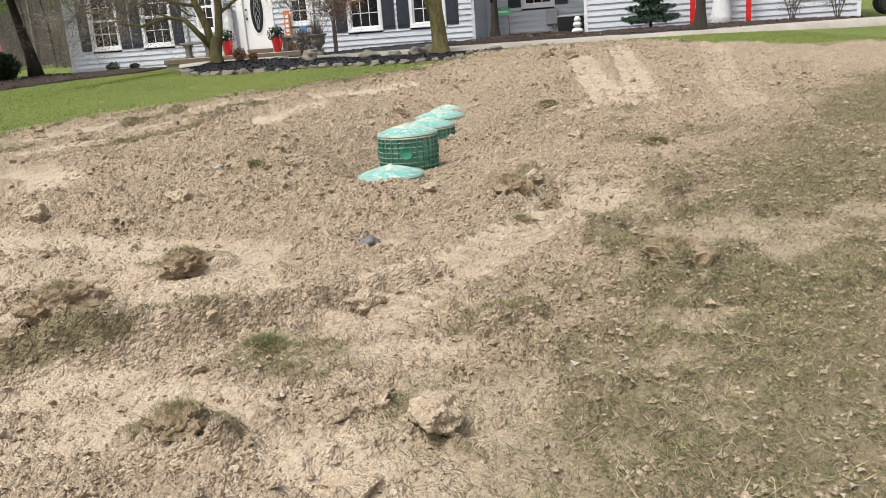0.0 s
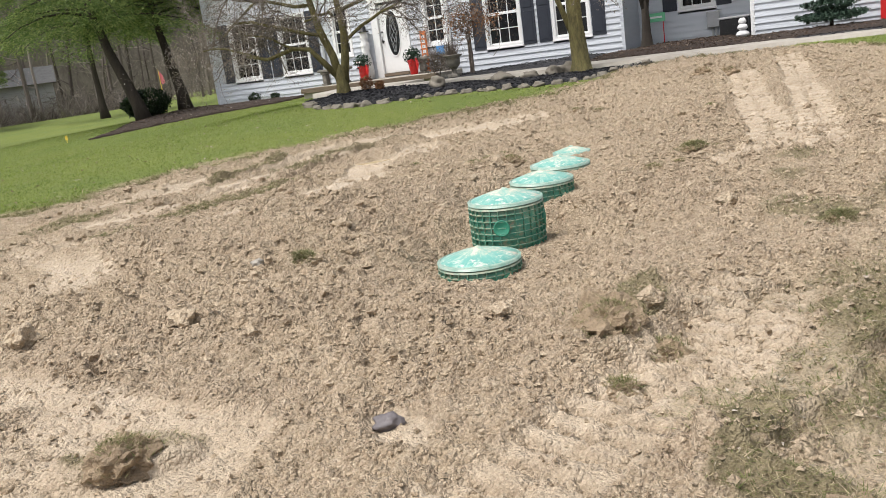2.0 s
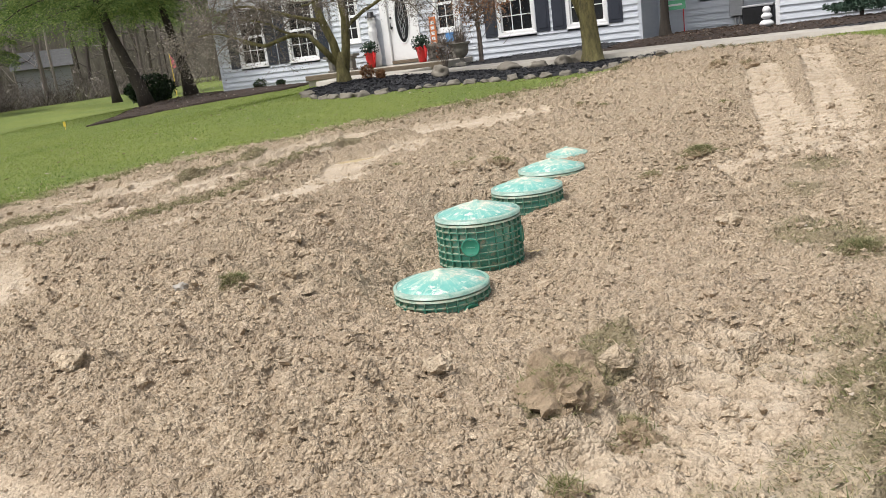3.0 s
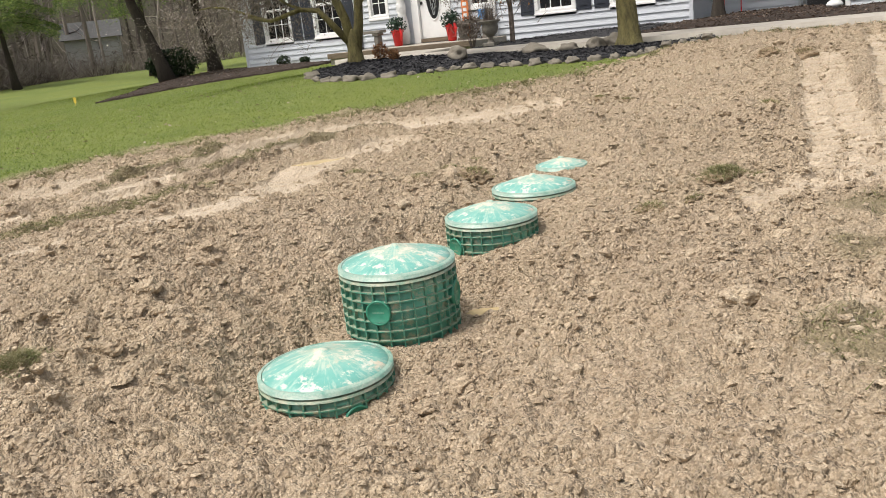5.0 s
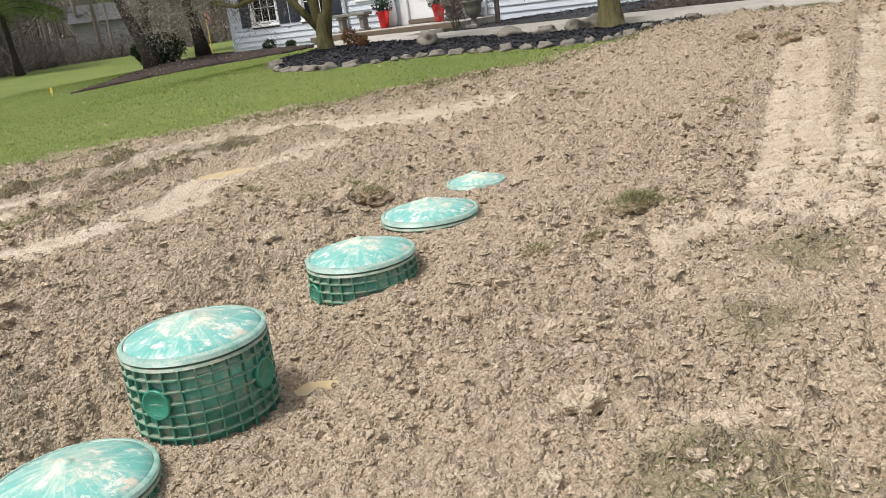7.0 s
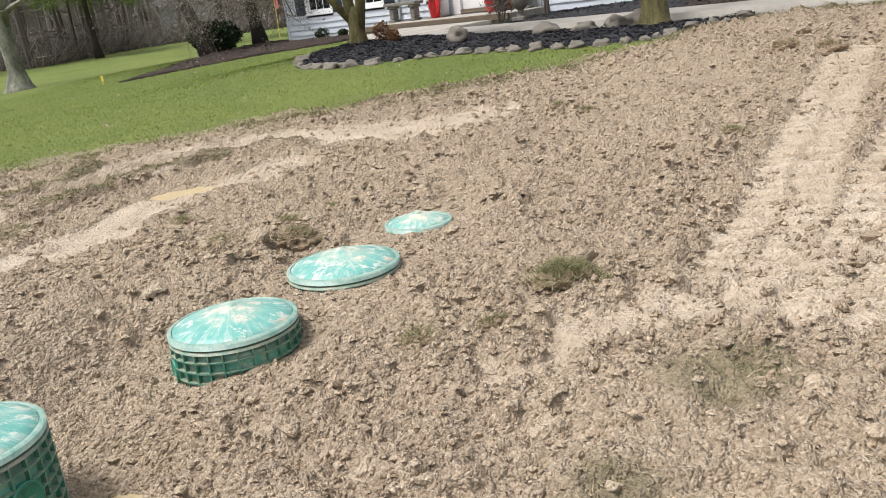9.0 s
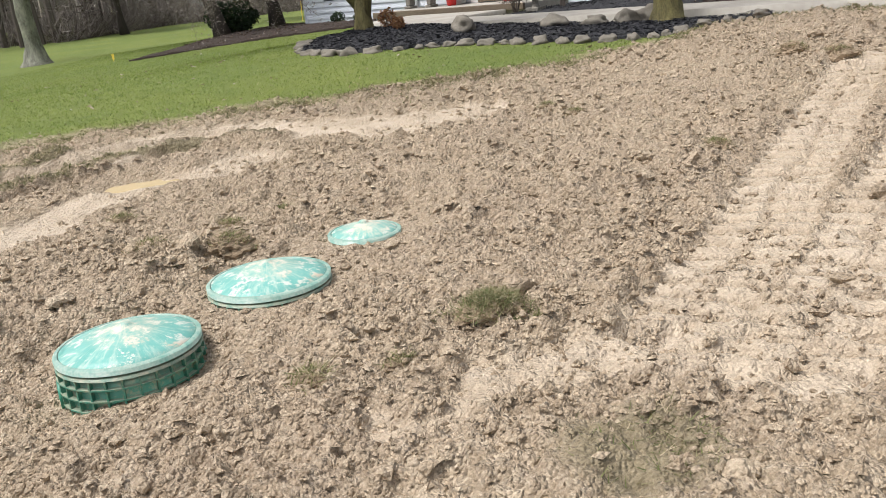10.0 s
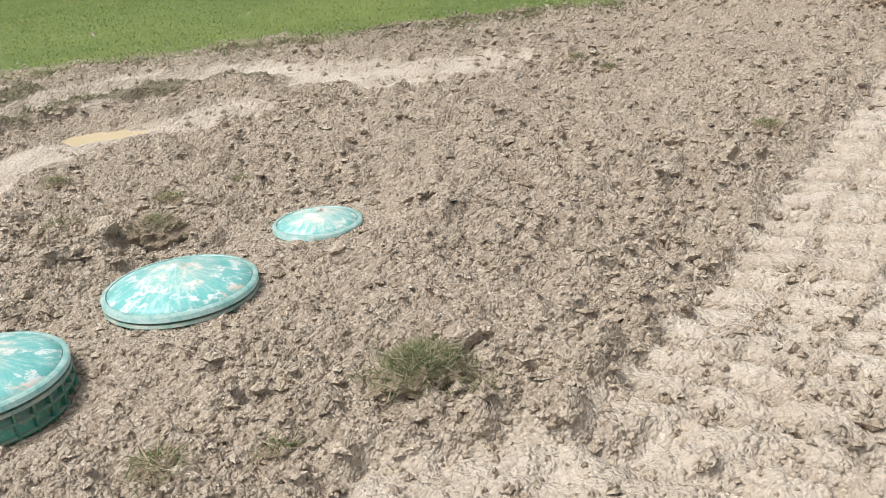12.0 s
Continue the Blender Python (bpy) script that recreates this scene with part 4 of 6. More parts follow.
def sheet(name, us, vs, height, material, label, category, at=None, keep=None, kind="structure", thick=0.12):
    """A slab over a grid (us x vs) with a top height function, closed by a skirt."""
    U, V = np.meshgrid(us, vs)
    Z = height(U, V)
    n = len(us)
    cells = [(r, c) for r in range(len(vs) - 1) for c in range(n - 1) if keep is None or keep((us[c] + us[c + 1]) / 2, (vs[r] + vs[r + 1]) / 2)]
    used = {}
    vts, fs, edges = [], [], {}
    def vert(r, c, low):
        k = (r, c, low)
        if k not in used:
            used[k] = len(vts)
            vts.append((U[r, c], V[r, c], Z[r, c] - (thick if low else 0)))
        return used[k]
    for r, c in cells:
        loop = [(r, c), (r, c + 1), (r + 1, c + 1), (r + 1, c)]
        fs.append(tuple(vert(a, b, 0) for a, b in loop))
        for p, q in zip(loop, loop[1:] + loop[:1]):
            edges[(p, q)] = edges.get((p, q), 0) + 1
    for p, q in edges:
        if (q, p) not in edges:
            fs.append((vert(*q, 0), vert(*p, 0), vert(*p, 1), vert(*q, 1)))
    return solid(name, Geo().add(vts, fs), material, label, category, at, "", kind, True)


def inside(poly):
    def test(x, y):
        hit = False
        for (x0, y0), (x1, y1) in zip(poly, poly[1:] + poly[:1]):
            if (y0 > y) != (y1 > y) and x < (x1 - x0) * (y - y0) / (y1 - y0) + x0:
                hit = not hit
        return hit
    return test


def edge_gap(poly, x, y):
    d = np.full(np.shape(x), 1e9)
    for (x0, y0), (x1, y1) in zip(poly, poly[1:] + poly[:1]):
        dx, dy = x1 - x0, y1 - y0
        t = np.clip(((x - x0) * dx + (y - y0) * dy) / (dx * dx + dy * dy), 0, 1)
        d = np.minimum(d, np.hypot(x - x0 - t * dx, y - y0 - t * dy))
    return d


def mulch_bed(poly, rise, material, chip_material, label, chips=5000, step=0.11):
    xs = np.arange(min(p[0] for p in poly), max(p[0] for p in poly) + step, step)
    ys = np.arange(min(p[1] for p in poly), max(p[1] for p in poly) + step, step)
    test = inside(poly)
    top = lambda x, y: terrain(x, y)[0] + 0.03 + rise * sstep(0, 0.9, edge_gap(poly, x, y)) + (fractal(x, y, 0.25, 3, 41) - 0.4) * 0.07
    bed = sheet("mulch_bed", xs, ys, top, material, label, "mulch bed", None, test, "structure", 0.2)
    k = chips * 2
    x, y = rng.uniform(xs[0], xs[-1], k), rng.uniform(ys[0], ys[-1], k)
    ok = np.array([test(a, b) for a, b in zip(x, y)])
    x, y = x[ok][:chips], y[ok][:chips]
    c = np.stack([x, y, top(x, y) + 0.012], -1)
    tri = c[:, None] + rng.normal(0, 1, (len(x), 3, 3)) * np.array([0.024, 0.024, 0.01])
    soup("mulch_chips", tri, chip_material, "loose shredded mulch chips", "mulch")
    return top


# walk, beds and edging stones
CU, SU = math.cos(radians(-22.01)), math.sin(radians(-22.01))


def WALK(u, v):
    g = grade(-7.338 + CU * u - SU * v, 29.842 + SU * u + CU * v)
    return np.maximum(0.86 + 0.012 * (v + 5.3), g + 0.05) + (fractal(u, v, 0.5, 3, 51) - 0.5) * 0.01



sheet("front_walk", np.arange(7.0, 24.01, 0.25), np.arange(-5.1, -3.69, 0.2), WALK, CONCRETE, "pale weathered concrete front walk", "pavement", HOUSE, None, "structure", 0.25)
sheet("porch_apron", np.arange(4.2, 7.01, 0.2), np.arange(-5.2, -1.84, 0.2), lambda u, v: WALK(u, v) - 0.004, CONCRETE, "weathered concrete apron before the porch", "pavement", HOUSE,
      lambda u, v: v > -5.2 + (7.0 - u) * 0.75 - 0.3, "structure", 0.25)
FRONT = [(-4.1, 21.4), (-3.75, 20.2), (-3.3, 19.15), (-2.5, 18.75), (-1.6, 18.85), (-0.6, 19.1), (0.5, 18.95), (1.4, 18.6), (2.2, 18.5), (2.9, 19.2), (3.7, 19.55), (2.0, 20.3), (-0.5, 21.3), (-3.0, 22.35), (-3.9, 22.5)]
front_top = mulch_bed(FRONT, 0.05, MULCH, MULCHCHIP, "black shredded mulch bed edged with field stones", 15000, 0.09)
wall_bed = [on_house(u, v) for u, v in ((7.4, -3.4), (12.2, -3.4), (12.2, -0.05), (7.4, -0.05))]
mulch_bed(wall_bed, 0.10, MULCH, MULCHCHIP, "dark mulch bed along the house wall", 2500, 0.13)
heap_bed = [on_house(u, v) for u, v in ((11.6, -3.4), (15.4, -3.4), (15.4, 1.9), (12.25, 1.9), (12.25, -0.3), (11.6, -0.5))]
heap_top = mulch_bed(heap_bed, 0.07, BROWNMULCH, LITTERDARK, "raised bed heaped with brown mulch and dead leaves", 3500, 0.13)
garage_bed = [on_house(u, v) for u, v in ((15.4, -3.7), (22.6, -3.7), (22.6, -0.05), (15.4, -0.05))]
mulch_bed(garage_bed, 0.04, BROWNMULCH, LITTERDARK, "dark earth bed along the garage wall", 2500, 0.16)
PINEBED = [(-11.3, 24.7), (-9.4, 25.9), (-7.6, 26.7), (-6.2, 27.2), (-5.6, 28.9), (-9.0, 30.2), (-9.9, 32.3), (-11.2, 32.6), (-12.2, 30.9), (-11.7, 28.4), (-11.2, 26.6)]
pine_top = mulch_bed(PINEBED, 0.06, BROWNMULCH, LITTERDARK, "brown leaf-strewn mulch bed under evergreen trees", 2500, 0.16)
ringbed = [(8.2 + 1.5 * math.cos(a) - 0.5 * math.sin(a), 19.2 + 0.75 * math.sin(a) - 0.5 * math.cos(a)) for a in np.arange(0, 6.28, 0.4)]
mulch_bed(ringbed, 0.08, MULCH, MULCHCHIP, "small black mulch ring round a young tree", 800, 0.12)


def rock_geo(r, level=3, flat=0.7, seed=0):
    v, f = ico(level)
    noise_at = [noise.noise(Vector(p) * 1.3 + Vector((seed * 3.1, 0, 0))) * 0.55 + noise.noise(Vector(p) * 3.1 + Vector((0, seed * 2.7, 0))) * 0.22 for p in v]
    return Geo().add([(p[0] * r[0] * (1 + k), p[1] * r[1] * (1 + k), p[2] * r[2] * flat * (1 + k)) for p, k in zip(v, noise_at)], [tuple(t) for t in f.tolist()])


STONES = [rock_geo((0.125, 0.095, 0.10), 3, 0.8, s * 2.3 + 1).mesh("edging_stone", STONE, True) for s in range(6)]
run = 0.0
for (x0, y0), (x1, y1) in zip(FRONT[1:11], FRONT[2:11]):
    L = math.hypot(x1 - x0, y1 - y0)
    while run < L:
        t = run / L
        x, y = x0 + (x1 - x0) * t, y0 + (y1 - y0) * t - 0.06
        s = random.uniform(0.6, 1.2)
        ob = tagged(new("edging_stone", random.choice(STONES)), "rounded grey-tan field stone edging the mulch bed", "stone", "edging stones of the front bed")
        ob.matrix_basis = pose(x, y, float(terrain(np.array([x]), np.array([y]))[0][0]) + 0.015, 0, 0, random.uniform(0, 360)) @ Matrix.Diagonal((s * 1.1, s, s * random.uniform(0.7, 1.0), 1))
        run += 0.25 * s + random.uniform(0.0, 0.14)
    run -= L


def ground_z(x, y):
    return float(terrain(np.array([x]), np.array([y]))[0][0])


for x, y, r, s in ((-0.85, 20.0, (0.22, 0.18, 0.17), 11), (0.55, 20.2, (0.34, 0.22, 0.14), 12), (1.15, 20.25, (0.2, 0.16, 0.12), 13), (2.0, 20.2, (0.24, 0.16, 0.2), 14), (1.65, 20.05, (0.2, 0.15, 0.16), 15)):
    solid("bed_boulder", rock_geo(r, 3, 0.8, s), STONE, "weathered tan boulder standing in black mulch", "boulder", pose(x, y, float(front_top(np.array([x]), np.array([y]))[0]) + r[2] * 0.4, 0, 0, s * 40), "boulders in the front bed", "", True)


# ---- trees ----
def branch(out, start, way, length, radius, depth, bend=0.25, droop=0.0, kids=4, tips=None, taper=0.55):
    """Grows a bent tapering limb and its side limbs; out[depth] gathers each order of limb."""
    pts, rad, d, p = [Vector(start)], [radius], Vector(way).normalized(), Vector(start)
    n = 6 if depth < 2 else 4
    for i in range(n):
        d = (d + Vector((random.gauss(0, bend), random.gauss(0, bend), random.gauss(0, bend) - droop)) * 0.5).normalized()
        p = p + d * length / n
        pts.append(p.copy())
        rad.append(radius * (1 - (1 - taper) * (i + 1) / n))
    rad = rad if depth < 2 else [min(r, 0.007) for r in rad]
    out[min(depth, len(out) - 1)].tube(pts, rad, 8 if depth == 0 else (6 if depth == 1 else 3))
    if tips is not None and depth >= len(out) - 1:
        tips.extend(tuple(q) for q in pts[1:])
    if depth < len(out) - 1:
        for k in range(kids):
            i = random.randint(2, n)
            q = pts[i]
            side = Vector((random.gauss(0, 1), random.gauss(0, 1), random.gauss(0.15, 0.6))).normalized()
            branch(out, q, (d * 0.6 + side).normalized(), length * random.uniform(0.45, 0.75), rad[i] * random.uniform(0.5, 0.7), depth + 1, bend, droop, kids, tips, taper)


def bud_cloud(tips, k, spread_r, size):
    c = np.array(tips)[rng.integers(0, len(tips), k)] + rng.normal(0, spread_r, (k, 3))
    return c[:, None] + rng.normal(0, size, (k, 3, 3))


def yard_tree(name, x, y, z, stems, limbs, label, bark, buds=0, kids=5, droop=0.05, flare=1.5):
    """stems: (points, radii) of the main stems; limbs: (start, way, length, radius)."""
    t = thing(name, label, "tree", pose(x, y, z))
    for i, (pts, rad) in enumerate(stems):
        if i == 0:
            (ax, ay, az), (bx, by, bz) = pts[0], pts[1]
            pts = [pts[0]] + [(ax + (bx - ax) * f, ay + (by - ay) * f, az + (bz - az) * f) for f in (0.2, 0.35, 0.6)] + list(pts[1:])
            rad = [rad[0] * 1.9, rad[0] * 1.55, rad[0] * 1.25, rad[0] * 1.05] + list(rad[1:])
        g = Geo().tube(pts, rad, 16)
        g.v = [(x + 0.12 * rad[0] * noise.noise(Vector((x, y, z)) * 9), y + 0.12 * rad[0] * noise.noise(Vector((y, z, x)) * 9), z) for x, y, z in g.v]
        part("stem", g, bark, t, "", True)
    tips = []
    twigs = Geo()
    fine = Geo()
    for start, way, length, radius in limbs:
        limb = Geo()
        branch([limb, twigs, fine], start, way, length, radius, 0, 0.35, droop, kids, tips)
        part("limb", limb, bark, t, "", True)
    tw = part("twigs", twigs, TWIG, t)
    tw["kind"] = "stuff"
    fn = part("fine_twigs", fine, TWIG, t)
    fn["kind"] = "stuff"
    if buds:
        b = soup("buds", bud_cloud(tips, buds, 0.10, 0.0115), BUDS, parent=t)
        b["kind"] = "stuff"
    return t


random.seed(4)
yard_tree("ornamental_tree", -3.14, 21.3, 0.78, [
    ([(0, 0, -0.1), (0, 0, 0.35), (-0.01, 0, 0.62), (-0.01, 0, 0.8)], [0.16, 0.145, 0.12, 0.04]),
    ([(0.03, 0, 0.3), (0.14, 0.02, 0.9), (0.2, 0.05, 1.5), (0.12, 0.1, 2.2), (0.2, 0.1, 3.2)], [0.105, 0.095, 0.085, 0.07, 0.05]),
    ([(-0.03, 0, 0.3), (-0.14, 0.05, 1.0), (-0.34, 0.0, 1.6), (-0.5, 0.1, 2.3), (-0.62, 0.1, 3.2)], [0.11, 0.09, 0.08, 0.07, 0.05]),
    ([(-0.1, 0, 0.55), (-0.45, -0.05, 1.0), (-0.62, -0.1, 1.22), (-1.0, -0.1, 1.28), (-1.6, -0.2, 1.12), (-2.1, -0.2, 1.25)], [0.075, 0.065, 0.058, 0.05, 0.04, 0.028])],
    [((-0.3, 0, 1.5), (-1, -0.3, 0.35), 1.9, 0.045), ((-0.5, 0.1, 2.2), (-1, 0.2, 0.1), 2.2, 0.045), ((-1.6, -0.2, 1.12), (-1, 0, 0.4), 1.5, 0.03), ((-1.0, -0.1, 1.3), (-0.8, -0.3, 0.9), 1.5, 0.03),
     ((0.2, 0.05, 1.3), (1, -0.2, 0.5), 1.6, 0.045), ((0.15, 0.1, 2.0), (1, 0.2, 0.2), 1.9, 0.045), ((0.2, 0.1, 2.9), (0.5, -0.3, 0.6), 1.8, 0.04), ((-0.6, 0.1, 3.0), (-0.7, -0.3, 0.5), 2.0, 0.04),
     ((-0.6, 0.1, 2.8), (-1, 0.0, -0.05), 2.4, 0.04), ((0.0, 0, 1.9), (0, -1, 0.3), 1.6, 0.035), ((-0.3, 0, 2.4), (-0.4, -1, 0.2), 1.8, 0.035)],
    "multi-stemmed leafless ornamental tree with mossy bark in black mulch", BARK, 70000, 8, 0.05)
yard_tree("ornamental_tree", 2.24, 20.0, 0.70, [
    ([(0, 0, -0.1), (-0.02, 0, 0.5), (-0.06, 0, 1.1), (-0.05, 0.02, 1.8), (0.0, 0.05, 2.6), (0.05, 0.1, 3.6)], [0.19, 0.165, 0.16, 0.15, 0.12, 0.08]),
    ([(-0.1, 0, 0.75), (-0.26, -0.04, 1.25), (-0.42, -0.1, 1.7), (-0.62, -0.1, 2.15)], [0.065, 0.06, 0.05, 0.035]),
    ([(0.03, 0, 1.5), (0.2, -0.03, 1.75), (0.26, -0.05, 1.85)], [0.06, 0.045, 0.03])],
    [((-0.5, -0.1, 1.9), (-1, -0.2, 0.3), 1.6, 0.035), ((-0.62, -0.1, 2.1), (-0.8, 0.2, 0.8), 1.5, 0.03), ((0, 0.05, 2.4), (1, -0.3, 0.5), 1.9, 0.05), ((0, 0.05, 2.5), (-1, -0.3, 0.4), 2.0, 0.05),
     ((0.05, 0.1, 3.3), (0.5, 0.5, 0.7), 1.8, 0.05), ((0.05, 0.1, 3.4), (-0.6, 0.2, 0.6), 1.8, 0.05)],
    "leafless ornamental tree with thick mossy trunk in black mulch", BARK, 16000, 6, 0.08)
hx, hy = on_house(12.9, -0.6)
yard_tree("slender_tree", hx, hy, 0.95, [
    ([(0, 0, -0.1), (0.02, 0, 0.7), (0.0, 0, 1.15), (0, 0, 1.3)], [0.11, 0.10, 0.09, 0.03]), ([(0, 0, 1.0), (-0.12, 0, 1.7), (-0.2, 0, 3.0)], [0.09, 0.075, 0.06]), ([(0.02, 0, 1.0), (0.12, 0, 1.7), (0.1, 0, 3.0)], [0.085, 0.075, 0.06])],
    [((-0.2, 0, 2.8), (-0.7, 0, 0.8), 1.3, 0.04), ((0.1, 0, 2.8), (0.7, 0, 0.8), 1.3, 0.04)], "dark forked leafless tree beside the house wall", DARKBARK, 0, 3, 0.0)
yard_tree("slender_tree", 8.25, 19.0, 0.80, [([(0, 0, -0.1), (0.0, 0, 0.6), (-0.03, 0, 1.4), (0, 0, 2.6)], [0.13, 0.115, 0.11, 0.08])],
          [((0, 0, 2.2), (-0.7, 0, 0.8), 1.5, 0.04), ((0, 0, 2.4), (0.7, 0.2, 0.8), 1.5, 0.04)], "young bare tree in a small mulch ring", DARKBARK, 0, 3, 0.0)
yard_tree("lichen_tree", -19.5, 30.4, 0.28, [
    ([(0, 0, -0.2), (-0.02, 0, 0.6), (-0.08, 0, 1.6), (-0.1, 0, 2.4), (-0.1, 0, 3.0)], [0.33, 0.27, 0.25, 0.24, 0.08]), ([(-0.12, 0, 1.9), (-0.4, 0, 3.1), (-0.9, 0.1, 5.0)], [0.15, 0.15, 0.11]), ([(-0.05, 0, 1.9), (0.2, 0, 3.2), (0.35, 0, 5.2), (0.2, 0, 7)], [0.18, 0.18, 0.15, 0.1])],
    [((0.25, 0, 2.5), (1, -0.2, 1.1), 2.6, 0.1), ((-0.5, 0, 3.2), (-1, 0, 0.4), 2.4, 0.08), ((0.35, 0, 4.5), (0.8, 0.2, 0.5), 2.6, 0.08), ((-0.9, 0.1, 4.6), (-0.6, -0.4, 0.6), 2.6, 0.08), ((-0.3, 0, 2.9), (-1, -0.3, 0.1), 1.8, 0.04)],
    "large bare tree with pale lichen on its forked trunk", LICHEN, 0, 4, 0.03)


def evergreen(x, y, z, trunk, low, height, reach, label, boughs=46, name="hemlock_tree"):
    t = thing(name, label, "evergreen tree", pose(x, y, z))
    part("trunk", Geo().tube(trunk, [0.30] + np.linspace(0.215, 0.05, len(trunk) - 1).tolist(), 12), DARKBARK, t, "", True)
    wood, tris = Geo(), []
    for i in range(boughs):
        f = (i + 0.5) / boughs
        h = low + (height - low) * f ** 1.15
        k = min(len(trunk) - 2, max(0, sum(1 for p in trunk if p[2] < h) - 1))
        p, q = Vector(trunk[k]), Vector(trunk[k + 1])
        s = p.lerp(q, min(1, max(0, (h - p.z) / (q.z - p.z))))
        a = i * 2.4 + random.uniform(-0.4, 0.4)
        L = reach * (1 - f) ** 0.7 * random.uniform(0.75, 1.15) + 0.4
        pts = [s + Vector((math.cos(a) * L * u, math.sin(a) * L * u, 0.22 * L * u - 0.42 * L * u * u)) for u in (0, 0.25, 0.5, 0.75, 1.0)]
        wood.tube(pts, [0.05, 0.04, 0.03, 0.018, 0.008], 4)
        n = int(620 * L / reach) + 120
        u = rng.uniform(0.15, 1.0, n) ** 0.8
        c = np.stack([np.interp(u, (0, .25, .5, .75, 1), [w[j] for w in pts]) for j in range(3)], -1)
        side = rng.normal(0, 1, n) * 0.30 * L * (1.15 - u)
        c += np.stack([-math.sin(a) * side, math.cos(a) * side, -np.abs(side) * 0.22 - rng.random(n) ** 3 * 0.4], -1)
        way = np.stack([math.cos(a) * np.ones(n), math.sin(a) * np.ones(n), -0.15 - 0.35 * rng.random(n)], -1) + rng.normal(0, 0.5, (n, 3)) * np.array([1, 1, 0.45])
        way /= np.linalg.norm(way, axis=1)[:, None]
        across = np.cross(way, rng.normal(0, 1, (n, 3)))
        across /= np.linalg.norm(across, axis=1)[:, None]
        ln, wd = rng.uniform(0.05, 0.13, (n, 1)), rng.uniform(0.009, 0.021, (n, 1))
        for g in range(3):
            o = rng.normal(0, 0.05, (n, 3))
            w2 = way + rng.normal(0, 0.35, (n, 3))
            tris.append(np.stack([c + o - across * wd, c + o + across * wd, c + o + w2 * ln], 1))
    part("boughs", wood, DARKBARK, t)
    fol = soup("foliage", np.concatenate(tris), NEEDLE, parent=t)
    fol["kind"] = "stuff"
    return t


random.seed(9)
evergreen(-11.5, 29.6, 0.64, [(0, 0, -0.1), (-0.12, 0, 0.5), (-0.35, 0, 1.2), (-0.8, 0.1, 2.4), (-1.2, 0.2, 4.0), (-1.3, 0.2, 7), (-1.3, 0.2, 10)], 3.3, 10, 4.1, "leaning dark-trunked hemlock with drooping green boughs")
evergreen(-10.75, 31.6, 0.72, [(0, 0, -0.1), (-0.05, 0, 0.5), (-0.1, 0, 0.9), (-0.25, 0, 1.7), (-0.5, 0.1, 3.0), (-0.7, 0.2, 6), (-0.7, 0.2, 10)], 3.4, 10, 3.1, "dark-trunked hemlock with drooping boughs in brown mulch")
evergreen(-20.5, 46.0, 0.45, [(0, 0, -0.1), (-0.05, 0, 0.5), (-0.05, 0, 1.0), (-0.1, 0, 2.4), (-0.1, 0, 5.0), (-0.1, 0, 9)], 4.4, 10.5, 5.0, "distant hemlock with a grey trunk on the lawn", 40)
evergreen(-29.5, 47.5, 0.4, [(0, 0, -0.1), (-0.1, 0, 0.6), (-0.1, 0, 1.0), (-0.2, 0, 2.4), (-0.3, 0, 5.0), (-0.3, 0, 9)], 3.4, 10.0, 3.6, "distant spreading evergreen at the edge of the woods", 40)


def leafy_bush(name, x, y, z, r, k, material, label, leaf=0.035, stems=12):
    t = thing(name, label, "bush", pose(x, y, z))
    wood = Geo()
    for i in range(stems):
        a = i * 2.4
        wood.tube([(0.05 * math.cos(a), 0.05 * math.sin(a), -0.05), (r[0] * 0.4 * math.cos(a), r[1] * 0.4 * math.sin(a), r[2] * 0.8), (r[0] * 0.7 * math.cos(a), r[1] * 0.7 * math.sin(a), r[2] * 1.5)], [0.012, 0.008, 0.004], 4)
    part("stems", wood, TWIG, t)
    d = rng.normal(0, 1, (k, 3))
    d /= np.linalg.norm(d, axis=1)[:, None]
    bump_r = 1 + 0.16 * np.sin(d[:, :1] * 5 + 1) * np.cos(d[:, 1:2] * 6 + d[:, 2:] * 4)
    c = d * (0.55 + 0.45 * rng.random((k, 1)) ** 0.4) * bump_r * np.array(r)
    c[:, 2] += r[2] * 0.98
    c[:, 2] = np.maximum(c[:, 2], 0.03)
    lf = soup("leaves", c[:, None] + rng.normal(0, leaf, (k, 3, 3)), material, parent=t)
    lf["kind"] = "stuff"
    return t


leafy_bush("round_bush", -11.75, 30.55, 0.68, (0.78, 0.7, 0.47), 9000, BOXLEAF, "dense dark green rounded bush in mulch", 0.04)
for u, v, s in ((-0.1, -0.45, 0.14), (0.7, -0.4, 0.1)):
    x, y = on_house(u, v)
    leafy_bush("low_plant", x, y, ground_z(x, y) + 0.03, (s * 1.5, s, s), 700, BOXLEAF, "small dark plant at the foot of the house", 0.02, 5)
for x, y, s in ((-2.55, 21.0, 0.16), (-2.2, 20.6, 0.1)):
    leafy_bush("low_plant", x, y, float(front_top(np.array([x]), np.array([y]))[0]), (s, s, s), 600, REDLEAF, "small dark russet plant in black mulch", 0.018, 5)


